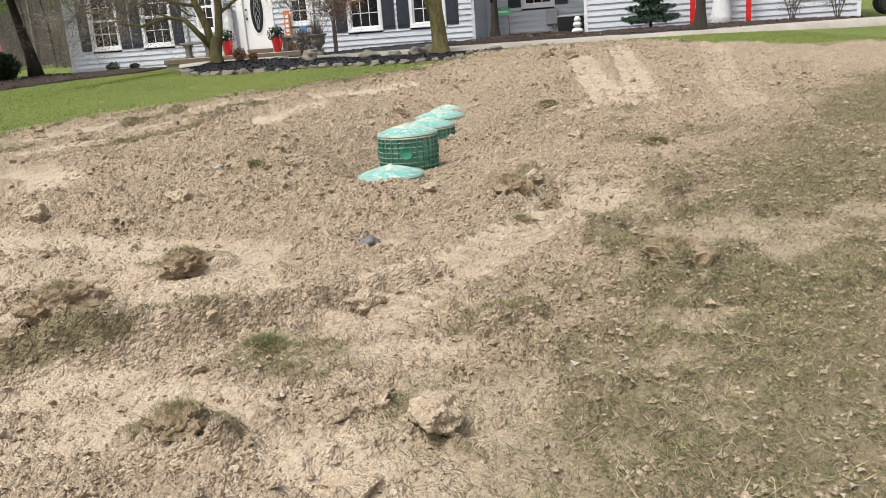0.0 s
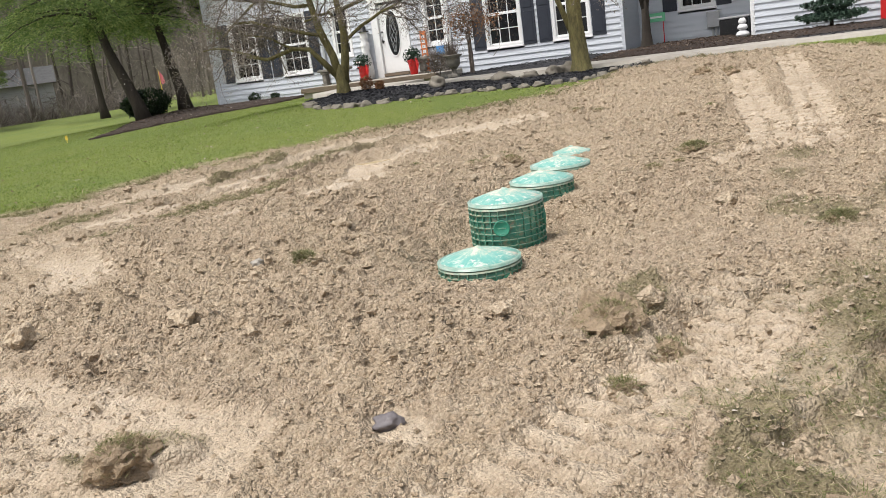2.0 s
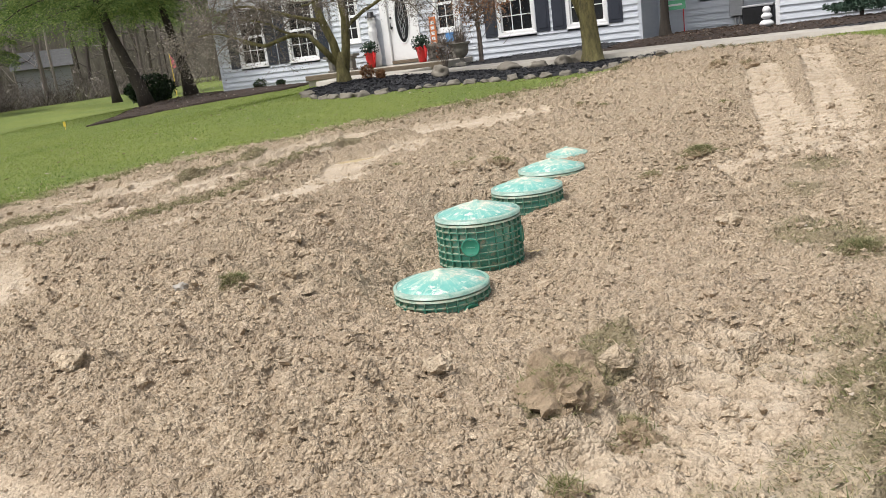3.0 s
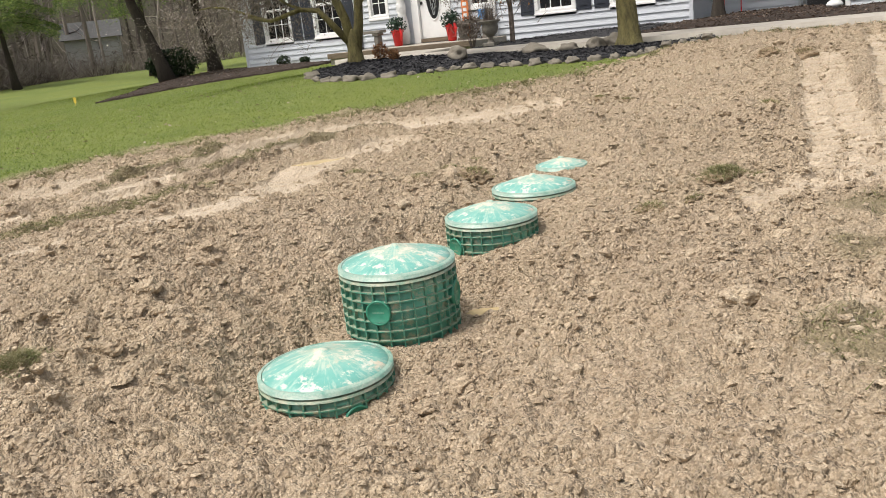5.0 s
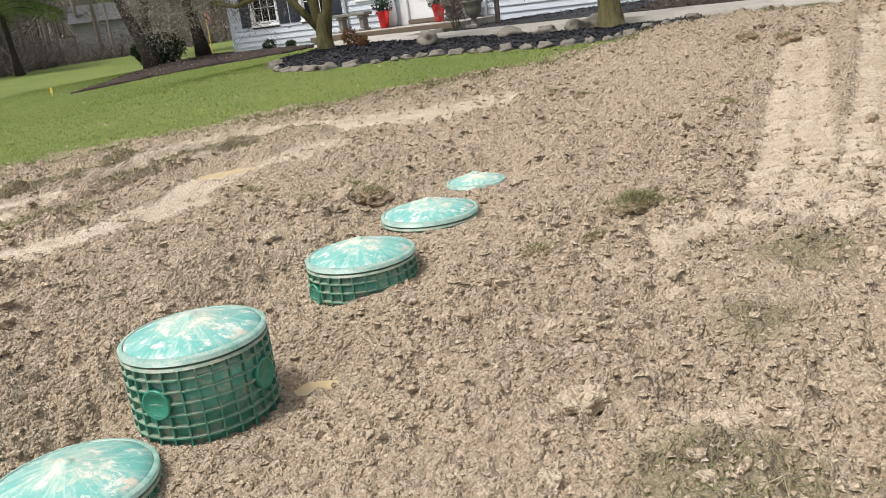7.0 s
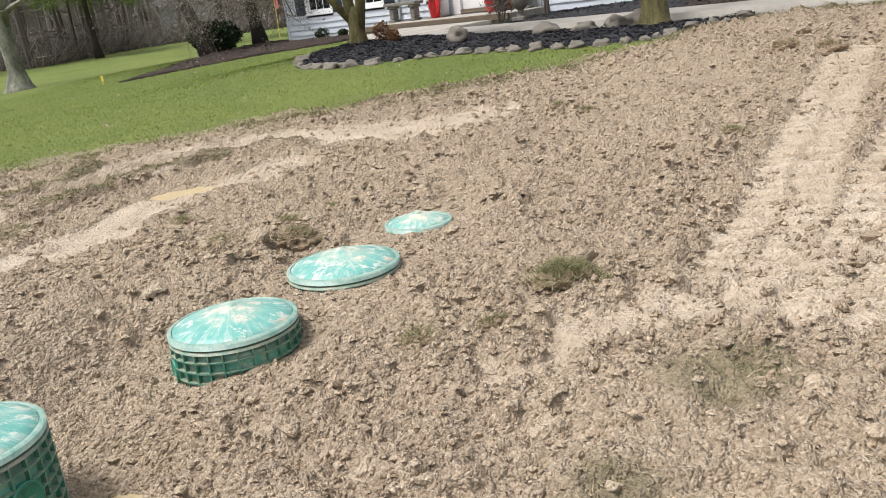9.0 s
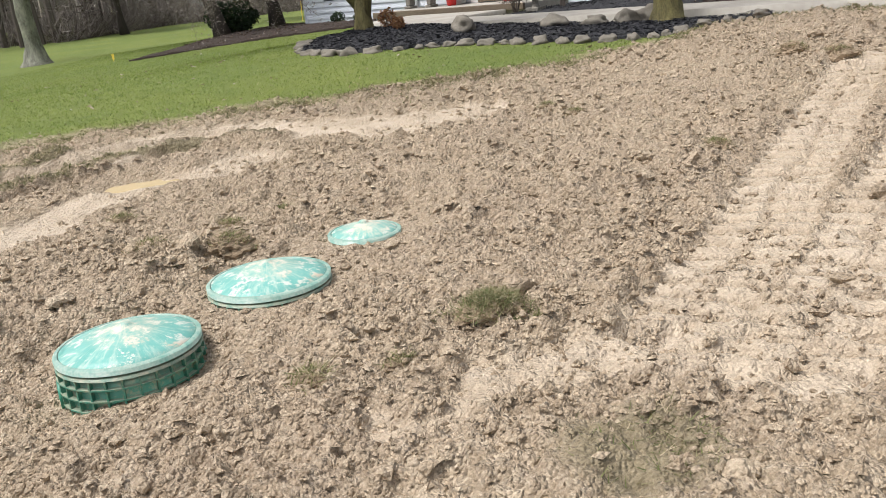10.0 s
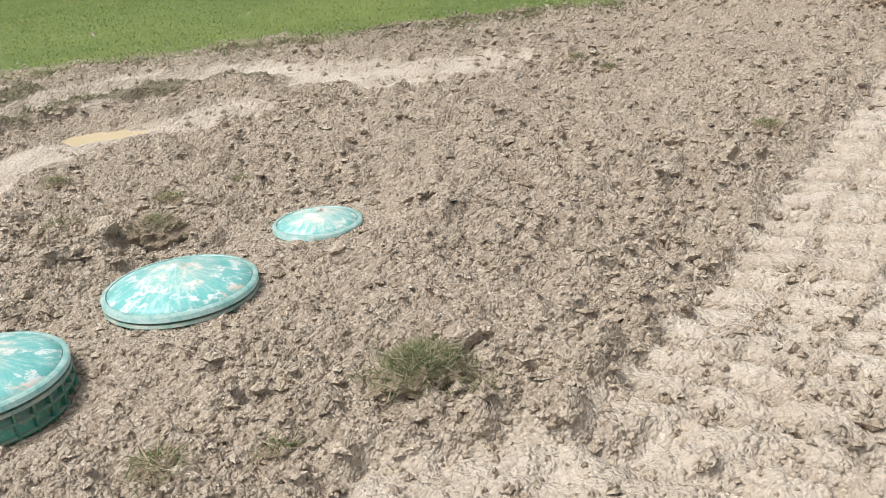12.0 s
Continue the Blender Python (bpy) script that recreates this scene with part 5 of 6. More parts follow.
def pine_shrub(x, y, z, h, r):
    t = thing("pine_shrub", "young dark green conifer beside the garage wall", "conifer", pose(x, y, z))
    part("trunk", Geo().tube([(0, 0, -0.05), (0, 0, h * 0.5), (0, 0, h)], [0.05, 0.03, 0.008], 8), DARKBARK, t)
    k = 9000
    f = rng.random(k) ** 1.4
    rad = r * (1 - f) * (0.35 + 0.65 * rng.random(k) ** 0.6) * (0.8 + 0.35 * np.sin(f * 38))
    a = rng.random(k) * 6.28
    c = np.stack([np.cos(a) * rad, np.sin(a) * rad, 0.22 + f * (h - 0.2) + rad * 0.15], -1)
    n = soup("needles", c[:, None] + rng.normal(0, 0.03, (k, 3, 3)), PINELEAF, parent=t)
    n["kind"] = "stuff"


x, y = on_house(17.3, -1.1)
pine_shrub(x, y, 0.82, 1.9, 0.75)


def sticks(k, centres, h0, h1, lean, width):
    """Thin upright stems, as long thin triangles."""
    c = centres[rng.integers(0, len(centres), k)] if len(centres) != k else centres
    top = np.stack([rng.normal(0, lean, k), rng.normal(0, lean, k), rng.uniform(h0, h1, k)], -1)
    a = rng.random(k) * 6.28
    w = np.stack([np.cos(a), np.sin(a), 0 * a], -1) * width * rng.uniform(0.5, 1.3, (k, 1))
    return np.stack([c - w, c + w, c + top], 1)


# ---- woods behind the lawn ----
random.seed(12)
EDGE = [(-70, 20), (-42, 27), (-31, 37), (-31, 46), (-34, 57), (-27, 68), (-12, 74), (6, 70), (40, 66), (80, 60)]


def woods():
    g, tips = Geo(), []
    for i in range(240):
        s = random.random() * (len(EDGE) - 1)
        k = int(s)
        x = EDGE[k][0] + (EDGE[k + 1][0] - EDGE[k][0]) * (s - k)
        y = EDGE[k][1] + (EDGE[k + 1][1] - EDGE[k][1]) * (s - k)
        out = random.random() ** 1.3 * 22
        n = Vector((x + 2, y - 8, 0)).normalized()
        x, y = x + n.x * (out + 1), y + n.y * (out + 1)
        r, h = random.uniform(0.05, 0.18), random.uniform(10, 17)
        z = float(grade(x, y))
        lx, ly = random.gauss(0, 0.5), random.gauss(0, 0.5)
        g.tube([(x, y, z - 0.2), (x + lx * 0.3, y, z + h * 0.3), (x + lx, y + ly, z + h * 0.65), (x + lx * 1.4, y + ly, z + h)], [r * 1.2, r, r * 0.7, 0.03], 6)
        for b in range(9):
            hb = random.uniform(0.15, 0.9) * h
            a, L = random.uniform(0, 6.28), random.uniform(1.2, 3.4)
            p = Vector((x + lx * hb / h, y + ly * hb / h, z + hb))
            q = p + Vector((math.cos(a) * L, math.sin(a) * L, L * random.uniform(0.1, 0.9)))
            m = p.lerp(q, 0.5) + Vector((0, 0, -0.12 * L))
            g.tube([p, m, q], [r * 0.35, r * 0.22, 0.015], 4)
            tips += [tuple(m), tuple(q)]
    solid("bare_woods", g, BRUSH, "leafless grey-brown woods beyond the lawn", "woods", None, "", "stuff")
    t = np.array(tips)
    k = 34000
    c = t[rng.integers(0, len(t), k)] + rng.normal(0, 0.35, (k, 3))
    d = rng.normal(0, 0.5, (k, 3)) + np.array([0, 0, 0.35])
    w = rng.normal(0, 0.013, (k, 3))
    soup("woods_twigs", np.stack([c - w, c + w, c + d], 1), BRUSH, "fine bare twigs of the far woods", "twigs")
    pts = []
    for (x0, y0), (x1, y1) in zip(EDGE, EDGE[1:]):
        m = 3600
        u = rng.random(m)
        depth = rng.random(m) ** 1.5 * 12
        x, y = x0 + (x1 - x0) * u, y0 + (y1 - y0) * u
        L = np.hypot(x + 2, y - 8)
        x, y = x + (x + 2) / L * depth, y + (y - 8) / L * depth
        keep = fractal(x, y, 4.0, 3, 61) > 0.40
        pts.append(np.stack([x, y, grade(x, y) - 0.05], -1)[keep])
    pts = np.concatenate(pts)
    tang = pts[rng.integers(0, len(pts), 14000)] + np.stack([rng.normal(0, 0.6, 14000), rng.normal(0, 0.6, 14000), rng.uniform(0.2, 2.0, 14000)], -1)
    d, w = rng.normal(0, 0.55, (14000, 3)), rng.normal(0, 0.012, (14000, 3))
    soup("brush_tangle", np.stack([tang - w, tang + w, tang + d], 1), BRUSH, "crossing bare stems in the brush", "brush")
    soup("brush", sticks(len(pts), pts, 0.4, 1.9, 1.2, 0.02), BRUSH, "tangled leafless brush at the woods' edge", "brush")


woods()
# plain distance behind the woods
rim = [(130 * math.sin(a), 10 + 120 * math.cos(a)) for a in np.linspace(-2.0, 1.4, 60)]
FAR = plain("distant_woods", (0.075, 0.062, 0.054), (0.19, 0.165, 0.145), 0.9, 1.0, 0, 0.0, (1, 1, 0.35))
solid("backdrop", Geo().add([(x, y, -3) for x, y in rim] + [(x, y, 24 + 3 * math.sin(i * 1.7) + 2 * math.sin(i * 0.6)) for i, (x, y) in enumerate(rim)], [(i, i + 1, i + 61, i + 60) for i in range(59)]), FAR, "hazy grey-brown wooded distance", "backdrop", None, "", "structure")


# ---- grass ----
def blades(name, x, y, h, width, material, label, lean=0.5, parent=None, z=None):
    k = len(x)
    z = terrain(x, y)[0] if z is None else z
    c = np.stack([x, y, z - 0.006], -1)
    a = rng.random(k) * 6.28
    w = np.stack([np.cos(a), np.sin(a), 0 * a], -1) * width * rng.uniform(0.6, 1.3, (k, 1))
    hh = h * rng.uniform(0.5, 1.3, (k, 1))
    tip = np.concatenate([rng.normal(0, lean, (k, 2)), np.ones((k, 1))], -1) * hh
    return soup(name, np.stack([c - w, c + w, c + tip], 1), material, label, "grass", parent=parent)


k = 330000
x, y = rng.uniform(-17, 9.5, k), 11.5 + 20 * rng.random(k) ** 1.5
lawn = covers(x, y)[0]
ok = (rng.random(k) < lawn ** 2) & (y < np.interp(x, [-15, -7, 0, 9], [34, 29, 21.5, 19]))
blades("lawn_grass", x[ok], y[ok], 0.026, 0.006, GRASS, "short green lawn grass", 0.7)
k = 700000
x, y = rng.uniform(-3.6, 7, k), 0.5 + 10.5 * rng.random(k) ** 1.3
_, clay, turf, _ = covers(x, y)
ok = rng.random(k) < turf * (0.25 + 0.75 * sstep(0.40, 0.62, fractal(x, y, 0.5, 3, 71)))
blades("trampled_grass", x[ok], y[ok], 0.023, 0.003, DRYGRASS, "flattened muddy grass in trampled turf", 1.6)
# torn grass along the edge of the lawn and on the strips between the ruts
k = 120000
x = rng.uniform(-9, 7, k)
y = np.interp(x, LAWN_X, LAWN_Y) + rng.normal(-0.3, 0.45, k)
ok = rng.random(k) < np.maximum(covers(x, y)[2], 0.12)
blades("torn_lawn_edge", x[ok], y[ok], 0.034, 0.006, DRYGRASS, "muddy torn grass at the edge of the lawn", 1.2)
k = 60000
x, y = rng.uniform(-4.8, -1.8, k), rng.uniform(8.5, 14, k)
ok = rng.random(k) < covers(x, y)[2]
blades("strip_grass", x[ok], y[ok], 0.03, 0.005, DRYGRASS, "muddy grass left between the ruts", 1.3)
k = 150000
x, y = rng.uniform(0.4, 6.5, k), rng.uniform(0.6, 9.5, k)
turf = covers(x, y)[2]
ok = rng.random(k) < turf * sstep(0.45, 0.62, fractal(x, y, 0.7, 3, 91))
blades("green_turf", x[ok], y[ok], 0.03, 0.003, GREENTUFT, "short green grass left in the trampled turf", 1.1)
k = 330000
x, y = rng.uniform(-1.2, 4.6, k), 0.8 + 4.7 * rng.random(k) ** 1.2
ok = rng.random(k) < covers(x, y)[2] * (0.3 + 0.7 * sstep(0.40, 0.62, fractal(x, y, 0.4, 3, 71)))
blades("matted_grass", x[ok], y[ok], 0.018, 0.0022, DRYGRASS, "matted dead grass pressed into the mud", 1.8)
k = 9500
x, y = rng.uniform(0.2, 6, k), rng.uniform(0.6, 8, k)
turf = covers(x, y)[2]
ok = rng.random(k) < turf
x, y = x[ok], y[ok]
c = np.stack([x, y, terrain(x, y)[0] + 0.012], -1)
soup("fallen_leaves", c[:, None] + rng.normal(0, 1, (len(x), 3, 3)) * np.array([0.011, 0.011, 0.004]), LEAFLITTER, "small dead leaves pressed into the turf", "leaves")


k = 900
x, y = rng.uniform(-12, 5, k), 12 + 10 * rng.random(k) ** 1.5
ok = covers(x, y)[0] > 0.4
x, y = x[ok], y[ok]
c = np.stack([x, y, terrain(x, y)[0] + 0.025], -1)
soup("lawn_leaves", c[:, None] + rng.normal(0, 1, (len(x), 3, 3)) * np.array([0.022, 0.022, 0.008]), LEAFLITTER, "scattered dead leaves on the lawn", "leaves")


def sod_clump(x, y, r, green, label):
    """A torn heap of broken soil with matted grass on it."""
    z = ground_z(x, y)
    t = thing("sod_clump", label, "sod clump", pose(x, y, z, 0, 0, x * 90), "torn sod clumps")
    v, f = ico(4)
    ragged = [1 + sum(w * noise.noise(Vector(p) * q + Vector((x * 5, y * 5, q))) for q, w in ((1.6, 0.45), (4.0, 0.32), (9.0, 0.2))) for p in v]
    part("soil_lump", Geo().add([(p[0] * k * r * 0.9, p[1] * k * r * 0.7, p[2] * k * r * (0.36 if green or r < 0.15 else 0.55) - 0.02) for p, k in zip(v, ragged)], [tuple(q) for q in f.tolist()]), SOD, t)
    k = int((11000 if green else 2600) * r)
    px, py = rng.normal(0, r * 0.5, k), rng.normal(0, r * 0.4, k)
    pz = (0.34 if green or r < 0.15 else 0.5) * r * np.clip(1 - (px / r) ** 2 - (py / r) ** 2, 0, 1)
    b = blades("grass", px, py, 0.024, 0.0024, GREENTUFT if green else DRYGRASS, "", 1.4, t, pz)
    b["kind"] = "stuff"
    return t


for x, y, r, gr in ((2.36, 10.05, 0.16, 1), (1.83, 9.42, 0.10, 0), (2.12, 9.62, 0.08, 0), (-1.1, 7.2, 0.13, 1), (2.62, 6.95, 0.12, 1), (-0.72, 3.08, 0.12, 1), (0.88, 5.28, 0.22, 0), (1.12, 5.15, 0.15, 0), (-1.3, 4.5, 0.18, 0),
                    (-1.75, 3.65, 0.2, 0), (1.38, 3.42, 0.19, 0), (0.36, 3.02, 0.11, 0), (0.42, 11.75, 0.11, 0), (0.25, 11.35, 0.13, 0), (-0.64, 11.4, 0.12, 0), (1.6, 14.65, 0.12, 0), (-0.95, 2.18, 0.13, 0), (3.17, 12.68, 0.13, 0), (0.5, 10.96, 0.16, 0), (0.1, 10.75, 0.13, 0), (0.85, 4.75, 0.1, 0), (4.1, 15.4, 0.2, 0), (3.75, 15.6, 0.15, 0), (1.9, 14.4, 0.12, 0), (2.6, 10.0, 0.09, 0)):
    sod_clump(x, y, r, gr, "torn clump of green grassy sod lying on clay soil" if gr else "dark muddy sod clump with dead grass on clay soil")
for x, y, r, s in ((-0.23, 3.55, (0.11, 0.07, 0.06), 1), (-0.05, 2.1, (0.12, 0.09, 0.07), 2), (-0.35, 1.75, (0.13, 0.08, 0.06), 3), (0.22, 7.19, (0.06, 0.05, 0.05), 4), (2.5, 8.8, (0.08, 0.06, 0.05), 5), (-2.7, 6.2, (0.14, 0.09, 0.09), 6),
                   (-1.6, 6.1, (0.1, 0.07, 0.06), 7), (2.1, 7.85, (0.09, 0.06, 0.06), 8), (0.35, 5.75, (0.08, 0.06, 0.05), 9)):
    solid("clay_clod", rock_geo(r, 4, 0.85, s), SOIL, "large broken clod of tan clay", "clod", pose(x, y, ground_z(x, y) + r[2] * 0.25, 0, 0, s * 47), "large clay clods")
solid("clay_clod", rock_geo((0.17, 0.13, 0.16), 4, 0.9, 31), SOD, "upturned dark clod of torn clay", "clod", pose(0.86, 5.5, ground_z(0.86, 5.5) + 0.05, 0, 0, 60), "large clay clods")
solid("field_stone", rock_geo((0.068, 0.048, 0.042), 3, 0.8, 21), DARKSTONE, "smooth dark grey stone lying on clay soil", "stone", pose(-0.17, 4.66, ground_z(-0.17, 4.66) + 0.025, 0, 0, 20), "", "", True)
solid("pale_rubble", rock_geo((0.045, 0.035, 0.04), 3, 0.9, 22), CONCRETE, "small pale chunk of rubble on the spoil ridge", "rubble", pose(-1.41, 7.15, ground_z(-1.41, 7.15) + 0.03), "", "")


def puddle(x, y, r):
    """A level sheet of water; the ground's hollow gives it its shore."""
    g = Geo().add([(r * 1.25 * math.cos(a), r * 0.95 * math.sin(a), 0) for a in np.arange(0, 6.28, 0.2)], [tuple(range(32))])
    solid("puddle", g, WATER, "shallow yellow-brown puddle in the clay", "puddle", pose(x, y, pool_level(x, y) - 0.016), "", "structure")


for x, y, r in POOLS:
    puddle(x, y, r)


# ---- things by the house ----
def on_porch(u, v, z=1.004):
    x, y = on_house(u, v)
    return pose(x, y, z, 0, 0, -22)


def planter(at, label):
    t = thing("red_planter", label, "planter", at, "red planters by the door")
    part("pot", Geo().lathe([(0.10, 0), (0.115, 0.02), (0.155, 0.36), (0.175, 0.37), (0.175, 0.43), (0.15, 0.43), (0.14, 0.40), (0.02, 0.38)], 24), RED, t, "glossy red pot", True)
    k = 900
    d = rng.normal(0, 1, (k, 3))
    d /= np.linalg.norm(d, axis=1)[:, None]
    c = d * rng.random((k, 1)) ** 0.5 * np.array([0.27, 0.27, 0.24]) + np.array([0, 0, 0.55])
    g = soup("greenery", c[:, None] + rng.normal(0, 0.025, (k, 3, 3)), PINELEAF, parent=t)
    g["kind"] = "stuff"
    o = Geo()
    for i in range(9):
        a = i * 2.4
        o.lathe([(0.001, -0.03), (0.022, -0.02), (0.03, 0), (0.022, 0.02), (0.001, 0.03)], 10, (0.2 * math.cos(a), 0.2 * math.sin(a), 0.5 + 0.03 * (i % 5)))
    b = part("baubles", o, PALEWHITE, t, "white baubles", True)
    b["kind"] = "stuff"
    part("bow", Geo().tube([(0.16, -0.1, 0.45), (0.22, -0.14, 0.3), (0.2, -0.16, 0.12)], [0.035, 0.045, 0.02], 6).tube([(0.05, -0.17, 0.45), (-0.02, -0.2, 0.25)], [0.03, 0.02], 6), RED, t, "red ribbon")


planter(on_porch(4.28, -0.6), "red pot with evergreen sprigs and white baubles on the porch")
planter(on_porch(5.95, -0.5), "red pot with evergreens beside the front door")


def bench(at):
    t = thing("stone_bench", "weathered stone bench on the porch", "bench", at)
    part("seat", Geo().box((-0.55, -0.18, 0.40), (0.55, 0.18, 0.48), 0.015), URN, t)
    for s in (-0.36, 0.36):
        part("bench_leg", Geo().box((s - 0.1, -0.14, 0), (s + 0.1, 0.14, 0.06), 0.01).box((s - 0.075, -0.11, 0.06), (s + 0.075, 0.11, 0.33), 0.02).box((s - 0.1, -0.14, 0.33), (s + 0.1, 0.14, 0.399), 0.01), URN, t)


bench(on_porch(3.25, -0.6))
bench(on_porch(6.55, -0.35))


def urn(at):
    t = thing("garden_urn", "grey stone pedestal urn with bare winter stems", "urn", at)
    part("pedestal", Geo().box((-0.15, -0.15, 0), (0.15, 0.15, 0.08), 0.01).lathe([(0.09, 0.08), (0.06, 0.14), (0.06, 0.2), (0.09, 0.23)], 20), URN, t)
    part("bowl", Geo().lathe([(0.09, 0.23), (0.16, 0.3), (0.19, 0.42), (0.18, 0.5), (0.25, 0.55), (0.26, 0.58), (0.22, 0.58), (0.17, 0.52), (0.01, 0.5)], 28), URN, t, "", True)
    w = soup("winter_stems", sticks(260, np.concatenate([rng.normal(0, 0.07, (260, 2)), np.full((260, 1), 0.5)], 1), 0.2, 0.8, 0.18, 0.006), TWIG, parent=t)
    w["kind"] = "stuff"


x, y = on_house(8.3, -2.75)
urn(pose(x, y, 0.86, 0, 0, -22))


def bare_shrub(name, at, r, h, k, material, label, stem_w=0.007, leafs=0):
    t = thing(name, label, "shrub", at)
    g = Geo()
    for i in range(9):
        a = i * 2.4
        g.tube([(0.02 * math.cos(a), 0.02 * math.sin(a), -0.05), (r * 0.35 * math.cos(a), r * 0.35 * math.sin(a), h * 0.45), (r * 0.8 * math.cos(a), r * 0.8 * math.sin(a), h * random.uniform(0.75, 1.05))], [0.013, 0.01, 0.004], 5)
    part("stems", g, TWIG, t)
    c = np.stack([rng.normal(0, r * 0.4, k), rng.normal(0, r * 0.4, k), rng.uniform(0.3 * h, h, k)], -1)
    d = rng.normal(0, 0.12, (k, 3)) + np.array([0, 0, 0.06])
    w = rng.normal(0, stem_w, (k, 3))
    f = soup("twigs", np.stack([c - w, c + w, c + d], 1), TWIG, parent=t)
    f["kind"] = "stuff"
    if leafs:
        c = np.stack([rng.normal(0, r * 0.45, leafs), rng.normal(0, r * 0.45, leafs), rng.uniform(0.55 * h, 1.05 * h, leafs)], -1)
        f = soup("leaves", c[:, None] + rng.normal(0, 0.022, (leafs, 3, 3)), material, parent=t)
        f["kind"] = "stuff"


def garden_spot(u, v):
    x, y = on_house(u, v)
    return pose(x, y, max(ground_z(x, y), 0.8) + 0.04, 0, 0, -22)


# a small standard tree with russet leaves
t = thing("standard_shrub", "small standard tree with clinging russet leaves by the wall", "shrub", garden_spot(8.6, -2.2))
part("stem", Geo().tube([(0, 0, -0.05), (0.01, 0, 0.6), (-0.01, 0, 1.25)], [0.04, 0.035, 0.03], 8).tube([(-0.06, 0, -0.05), (-0.05, 0, 0.8), (-0.08, 0, 1.2)], [0.03, 0.025, 0.02], 6), TWIG, t)
c = rng.normal(0, 1, (1600, 3)) * np.array([0.42, 0.3, 0.22]) + np.array([0.1, 0, 1.45])
f = soup("leaves", c[:, None] + rng.normal(0, 0.022, (1600, 3, 3)), REDLEAF, parent=t)
f["kind"] = "stuff"
c = rng.normal(0, 1, (700, 3)) * np.array([0.4, 0.3, 0.3]) + np.array([0, 0, 1.4])
w = rng.normal(0, 0.007, (700, 3))
f = soup("twigs", np.stack([c - w, c + w, c + rng.normal(0, 0.2, (700, 3))], 1), TWIG, parent=t)
f["kind"] = "stuff"
bare_shrub("bare_shrub", garden_spot(7.8, -2.75), 0.35, 0.7, 600, TWIG, "leafless twiggy shrub beside the urn", 0.006)
bare_shrub("bare_shrub", garden_spot(20.9, -0.8), 0.4, 0.8, 350, TWIG, "leafless twiggy shrub along the garage wall", 0.005)
bare_shrub("bare_shrub", garden_spot(22.0, -0.8), 0.45, 0.9, 350, REDLEAF, "leafless twiggy shrub at the garage corner", 0.005, 60)


def snowman(at):
    """A tall flat-faced snowman figure with a dark hat, moulded in one piece."""
    body = [(0.02, 0), (0.15, 0.02), (0.18, 0.25), (0.16, 0.6), (0.11, 0.85), (0.14, 0.98), (0.13, 1.1), (0.10, 1.18), (0.125, 1.27), (0.12, 1.36), (0.09, 1.43)]
    hat = [(0.17, 1.43), (0.17, 1.455), (0.10, 1.46), (0.095, 1.6), (0.01, 1.61)]
    me = Geo().lathe(body + hat, 24).mesh("snowman_figure", PALEWHITE, True)
    me.materials.append(BLACK)
    for p in me.polygons:
        p.material_index = 1 if p.center.z > 1.42 else 0
    tagged(new("snowman_figure", me), "tall white snowman figure with dark hat by the front door", "figure").matrix_basis = at


snowman(on_porch(4.22, -0.2))
tall_sign = thing("porch_sign", "tall narrow orange wooden porch sign", "sign", on_porch(6.2, -0.12))
part("board", Geo().box((-0.1, -0.02, 0), (0.1, 0.02, 1.22), 0.006), ORANGE, tall_sign)
for i in range(7):
    part("letter_bar", Geo().box((-0.055, -0.026, 0.14 + i * 0.145), (0.055, -0.0205, 0.23 + i * 0.145)), WHITE, tall_sign, "white lettering bar")
blue = thing("blue_ornament", "small blue wooden yard ornament on the porch", "ornament", on_porch(6.75, -0.2))
part("board", Geo().box((-0.13, -0.02, 0.3), (0.13, 0.02, 0.72), 0.01), BLUE, blue)
part("post", Geo().box((-0.02, -0.015, 0), (0.02, 0.015, 0.3)), WOOD, blue)

# by the recessed wall
x, y = on_house(14.9, 1.05)
ac = thing("air_conditioner", "dark square outdoor air-conditioning unit by the wall", "air conditioner", pose(x, y, 0.9, 0, 0, -22))
part("casing", Geo().box((-0.36, -0.36, 0.02), (0.36, 0.36, 0.5), 0.02), BLACK, ac)
part("top_panel", Geo().box((-0.38, -0.38, 0.5), (0.38, 0.38, 0.55), 0.012), METAL, ac)
for i in range(7):
    part("louvre", Geo().box((-0.33, -0.372, 0.07 + i * 0.058), (0.33, -0.361, 0.098 + i * 0.058)), BLACK, ac)
part("base_pad", Geo().box((-0.45, -0.45, -0.15), (0.45, 0.45, 0.018), 0.01), CONCRETE, ac)
x, y = on_house(15.25, -0.4)
orn = Geo()
for z, r in ((0.0, 0.17), (0.17, 0.13), (0.31, 0.10)):
    orn.lathe([(r * 0.4, z), (r * 0.95, z + 0.05), (r, z + 0.08), (r * 0.8, z + 0.13), (r * 0.45, z + 0.17)], 20)
solid("white_garden_ornament", orn, PALEWHITE, "white stacked garden ornament on brown mulch", "ornament", pose(x, y, float(heap_top(np.array([x]), np.array([y]))[0])), "", "", True)
gx, gy = on_house(12.75, 1.4)
gb = thing("green_sign", "small green sign on a pink stake frame by the wall", "sign", pose(gx, gy, 0.95, 0, 0, -22))
part("board", Geo().box((-0.26, -0.015, 0.62), (0.26, 0.015, 0.86), 0.006), GREENBOX, gb)
part("letter_bar", Geo().box((-0.18, -0.02, 0.72), (0.18, -0.0155, 0.77)), WHITE, gb, "white lettering bar")
for s in (-0.2, 0.2):
    part("stake", Geo().tube([(s, 0, -0.1), (s, 0, 0.62)], [0.014, 0.014], 6), RED, gb)
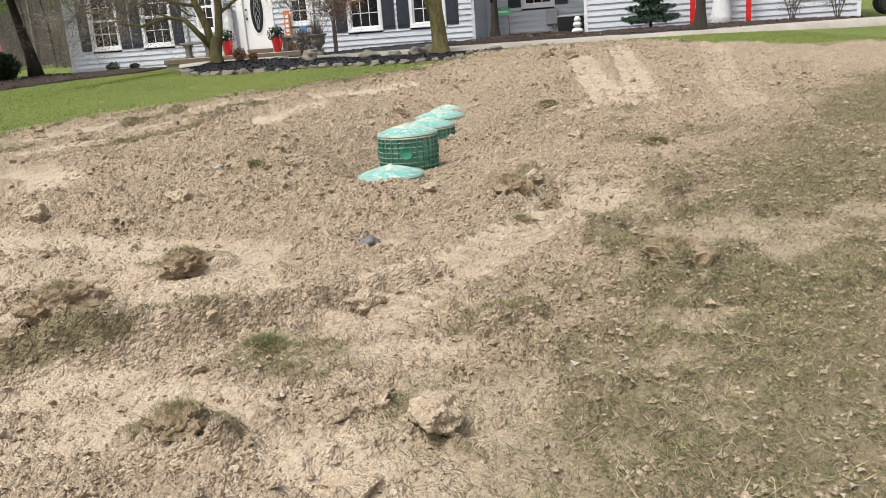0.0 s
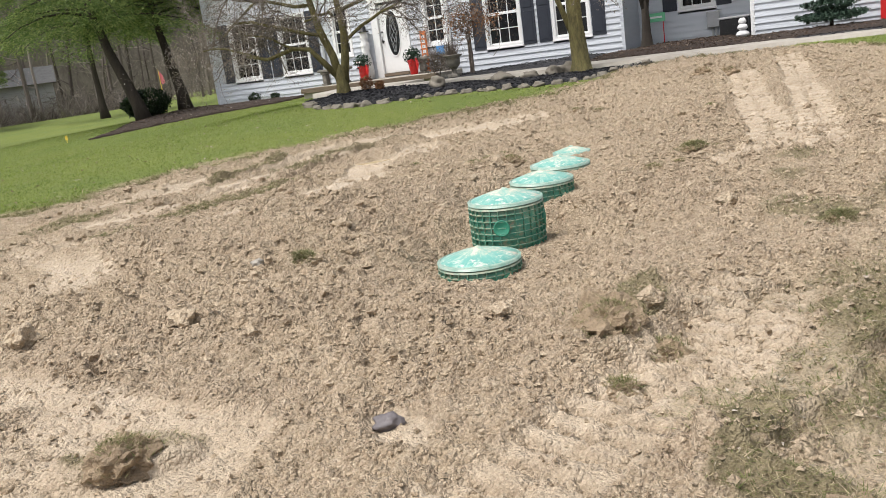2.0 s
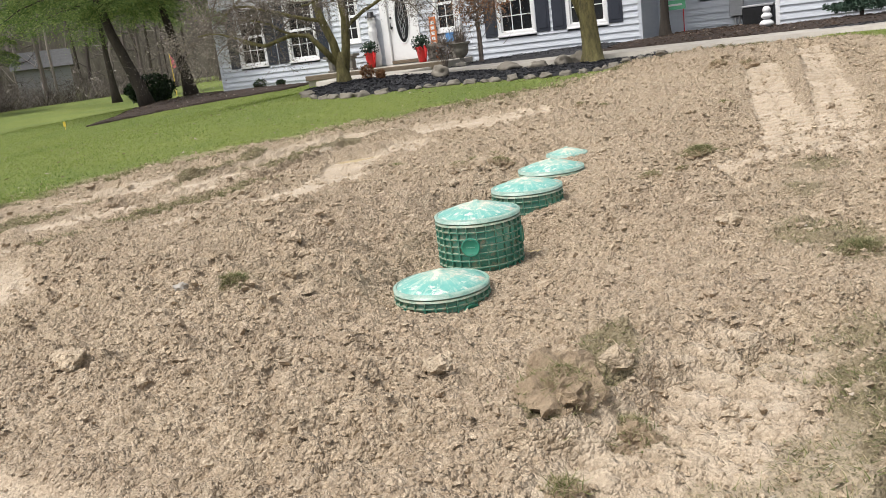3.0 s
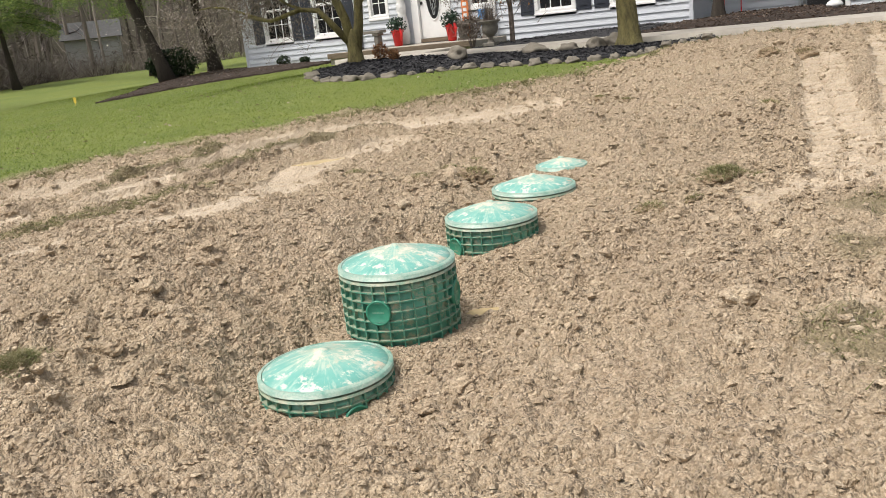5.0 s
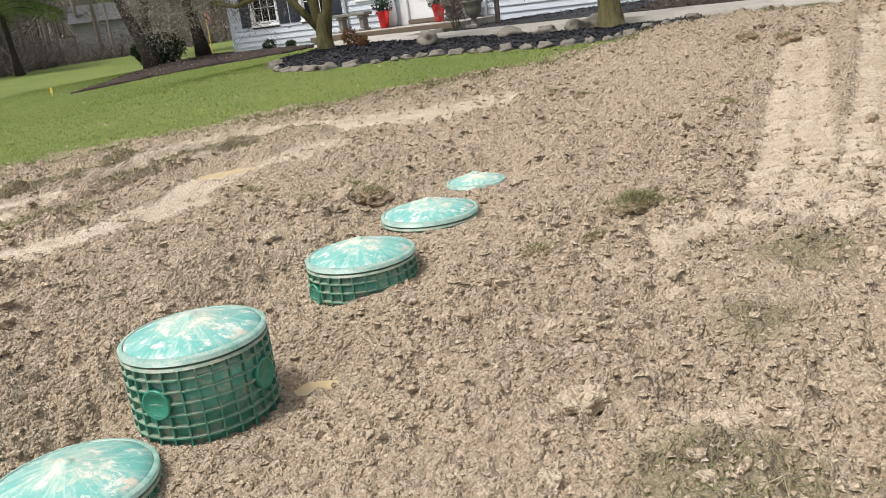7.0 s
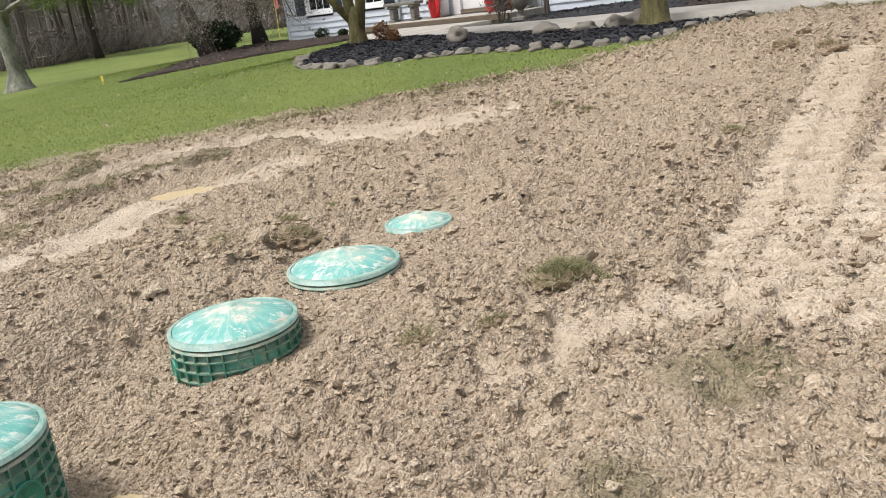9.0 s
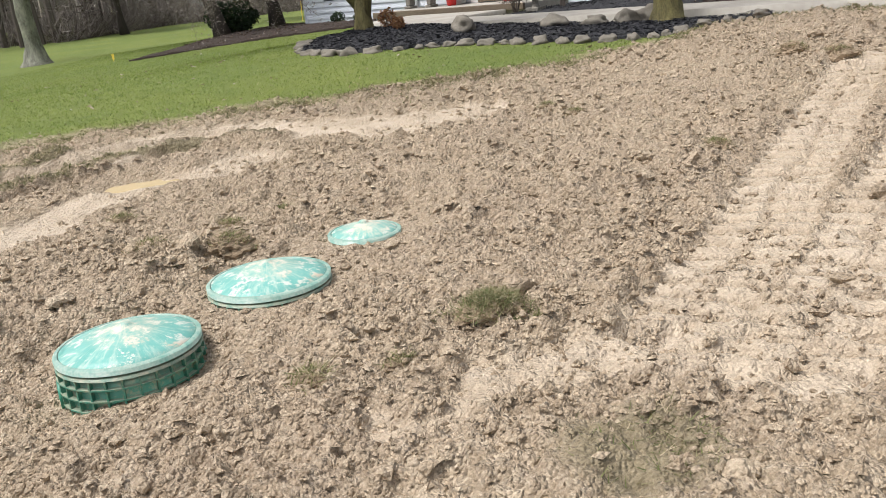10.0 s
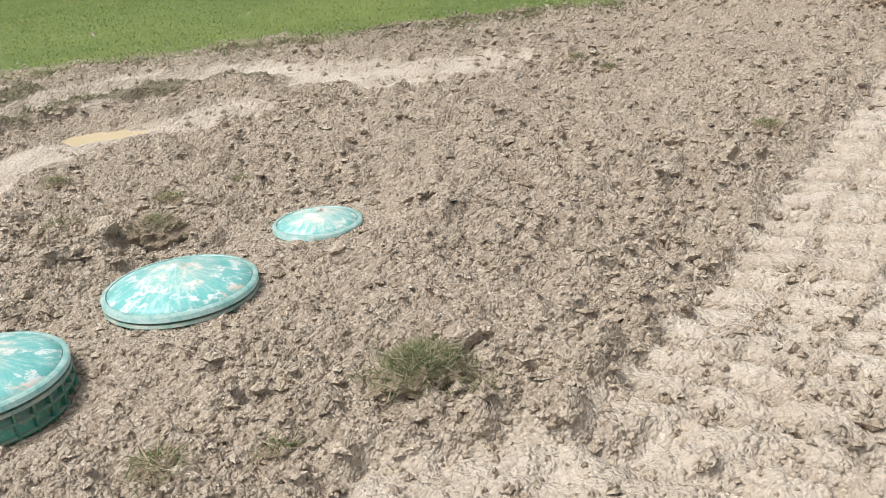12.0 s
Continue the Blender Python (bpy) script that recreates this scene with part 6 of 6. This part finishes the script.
for u in (18.4, 19.85):
    x, y = on_house(u, -0.35)
    solid("red_post", Geo().box((-0.07, -0.05, -0.1), (0.07, 0.05, 2.3), 0.008).box((-0.1, -0.08, -0.1), (0.1, 0.08, 0.06), 0.008), RED, "bright red painted post by the garage wall", "post", pose(x, y, 0.82, 0, 0, -22), "red posts")
x, y = on_house(19.15, -0.3)
fig = thing("wrapped_bundle", "pale wrapped bundle standing against the garage wall", "bundle", pose(x, y, 0.82))
part("wrap", Geo().lathe([(0.3, -0.05), (0.28, 0.3), (0.2, 0.8), (0.24, 1.2), (0.26, 1.6), (0.1, 2.0)], 14), PALEWHITE, fig, "", True)
part("ties", Geo().lathe([(0.212, 0.76), (0.222, 0.78), (0.222, 0.82), (0.212, 0.84)], 14, cap=False), METAL, fig)

# garden tractor at the drive beyond the garage
x, y = on_house(23.9, 0.3)
tr = thing("garden_tractor", "black garden tractor parked beyond the garage corner", "tractor", pose(x, y, 0.84, 0, 0, -22))
part("body", Geo().box((-0.7, -0.35, 0.35), (0.9, 0.35, 0.75), 0.05).box((-0.6, -0.3, 0.75), (0.1, 0.3, 0.95), 0.05), BLACK, tr)
for wx, r in ((-0.45, 0.34), (0.75, 0.22)):
    for wy in (-0.48, 0.3):
        wh = part("wheel", Geo().lathe([(r * 0.5, 0), (r * 0.9, 0.0), (r, 0.04), (r, 0.15), (r * 0.9, 0.19), (r * 0.5, 0.19)], 24, (0, 0, 0)), BLACK, tr)
        wh.matrix_basis = pose(wx, wy + 0.18, r, 90, 0, 0)
part("seat", Geo().box((-0.55, -0.2, 0.95), (-0.1, 0.2, 1.02), 0.02).box((-0.6, -0.2, 1.0), (-0.52, 0.2, 1.35), 0.02), BLACK, tr)

# flags on the lawn
REDCLOTH = plain("faded_red_cloth", (0.5, 0.03, 0.06), (0.65, 0.3, 0.32), 4, 0.9)
fx, fy = -16.2, 43.5
fl = thing("golf_flag", "red and white flag on a thin pole on the lawn", "flag", pose(fx, fy, float(grade(fx, fy))))
part("pole", Geo().tube([(0, 0, -0.1), (0.02, 0, 1.0), (0.0, 0, 2.05)], [0.02, 0.02, 0.016], 8), YELLOW, fl)
part("flag_cloth", Geo().add([(0.0, 0.0, 2.0), (0.1, 0.03, 1.85), (0.2, 0, 1.7), (0.24, 0.03, 1.4), (0.12, -0.03, 1.3), (0.02, 0, 1.5), (0.0, 0.012, 2.0), (0.1, 0.042, 1.85), (0.2, 0.012, 1.7), (0.24, 0.042, 1.4), (0.12, -0.018, 1.3), (0.02, 0.012, 1.5)],
                             [(0, 1, 2, 3, 4, 5), (11, 10, 9, 8, 7, 6)]), REDCLOTH, fl, "drooping red cloth")
fx, fy = -12.15, 25.4
mk = thing("marker_flag", "small yellow marker stake in the lawn", "marker", pose(fx, fy, ground_z(fx, fy)))
part("stake", Geo().tube([(0, 0, -0.05), (0, 0, 0.16)], [0.008, 0.008], 6), YELLOW, mk)
part("tab", Geo().box((-0.035, -0.006, 0.08), (0.035, 0.006, 0.22), 0.002), YELLOW, mk)

# neighbouring house far off among the trees
nb = thing("far_house", "distant pale-sided house among bare trees", "house", pose(-36.5, 67.5, 0.4, 0, 0, 28))
part("wall", Geo().box((-2.0, 0, -0.5), (2.0, 5, 2.9)), FARWALL, nb)
part("roof", Geo().add([(-2.3, -0.4, 2.8), (2.3, -0.4, 2.8), (2.3, 2.5, 4.2), (-2.3, 2.5, 4.2), (2.3, 5.4, 2.8), (-2.3, 5.4, 2.8)], [(0, 1, 2, 3), (3, 2, 4, 5), (0, 3, 5), (1, 4, 2), (0, 5, 4, 1)]), ROOF, nb)
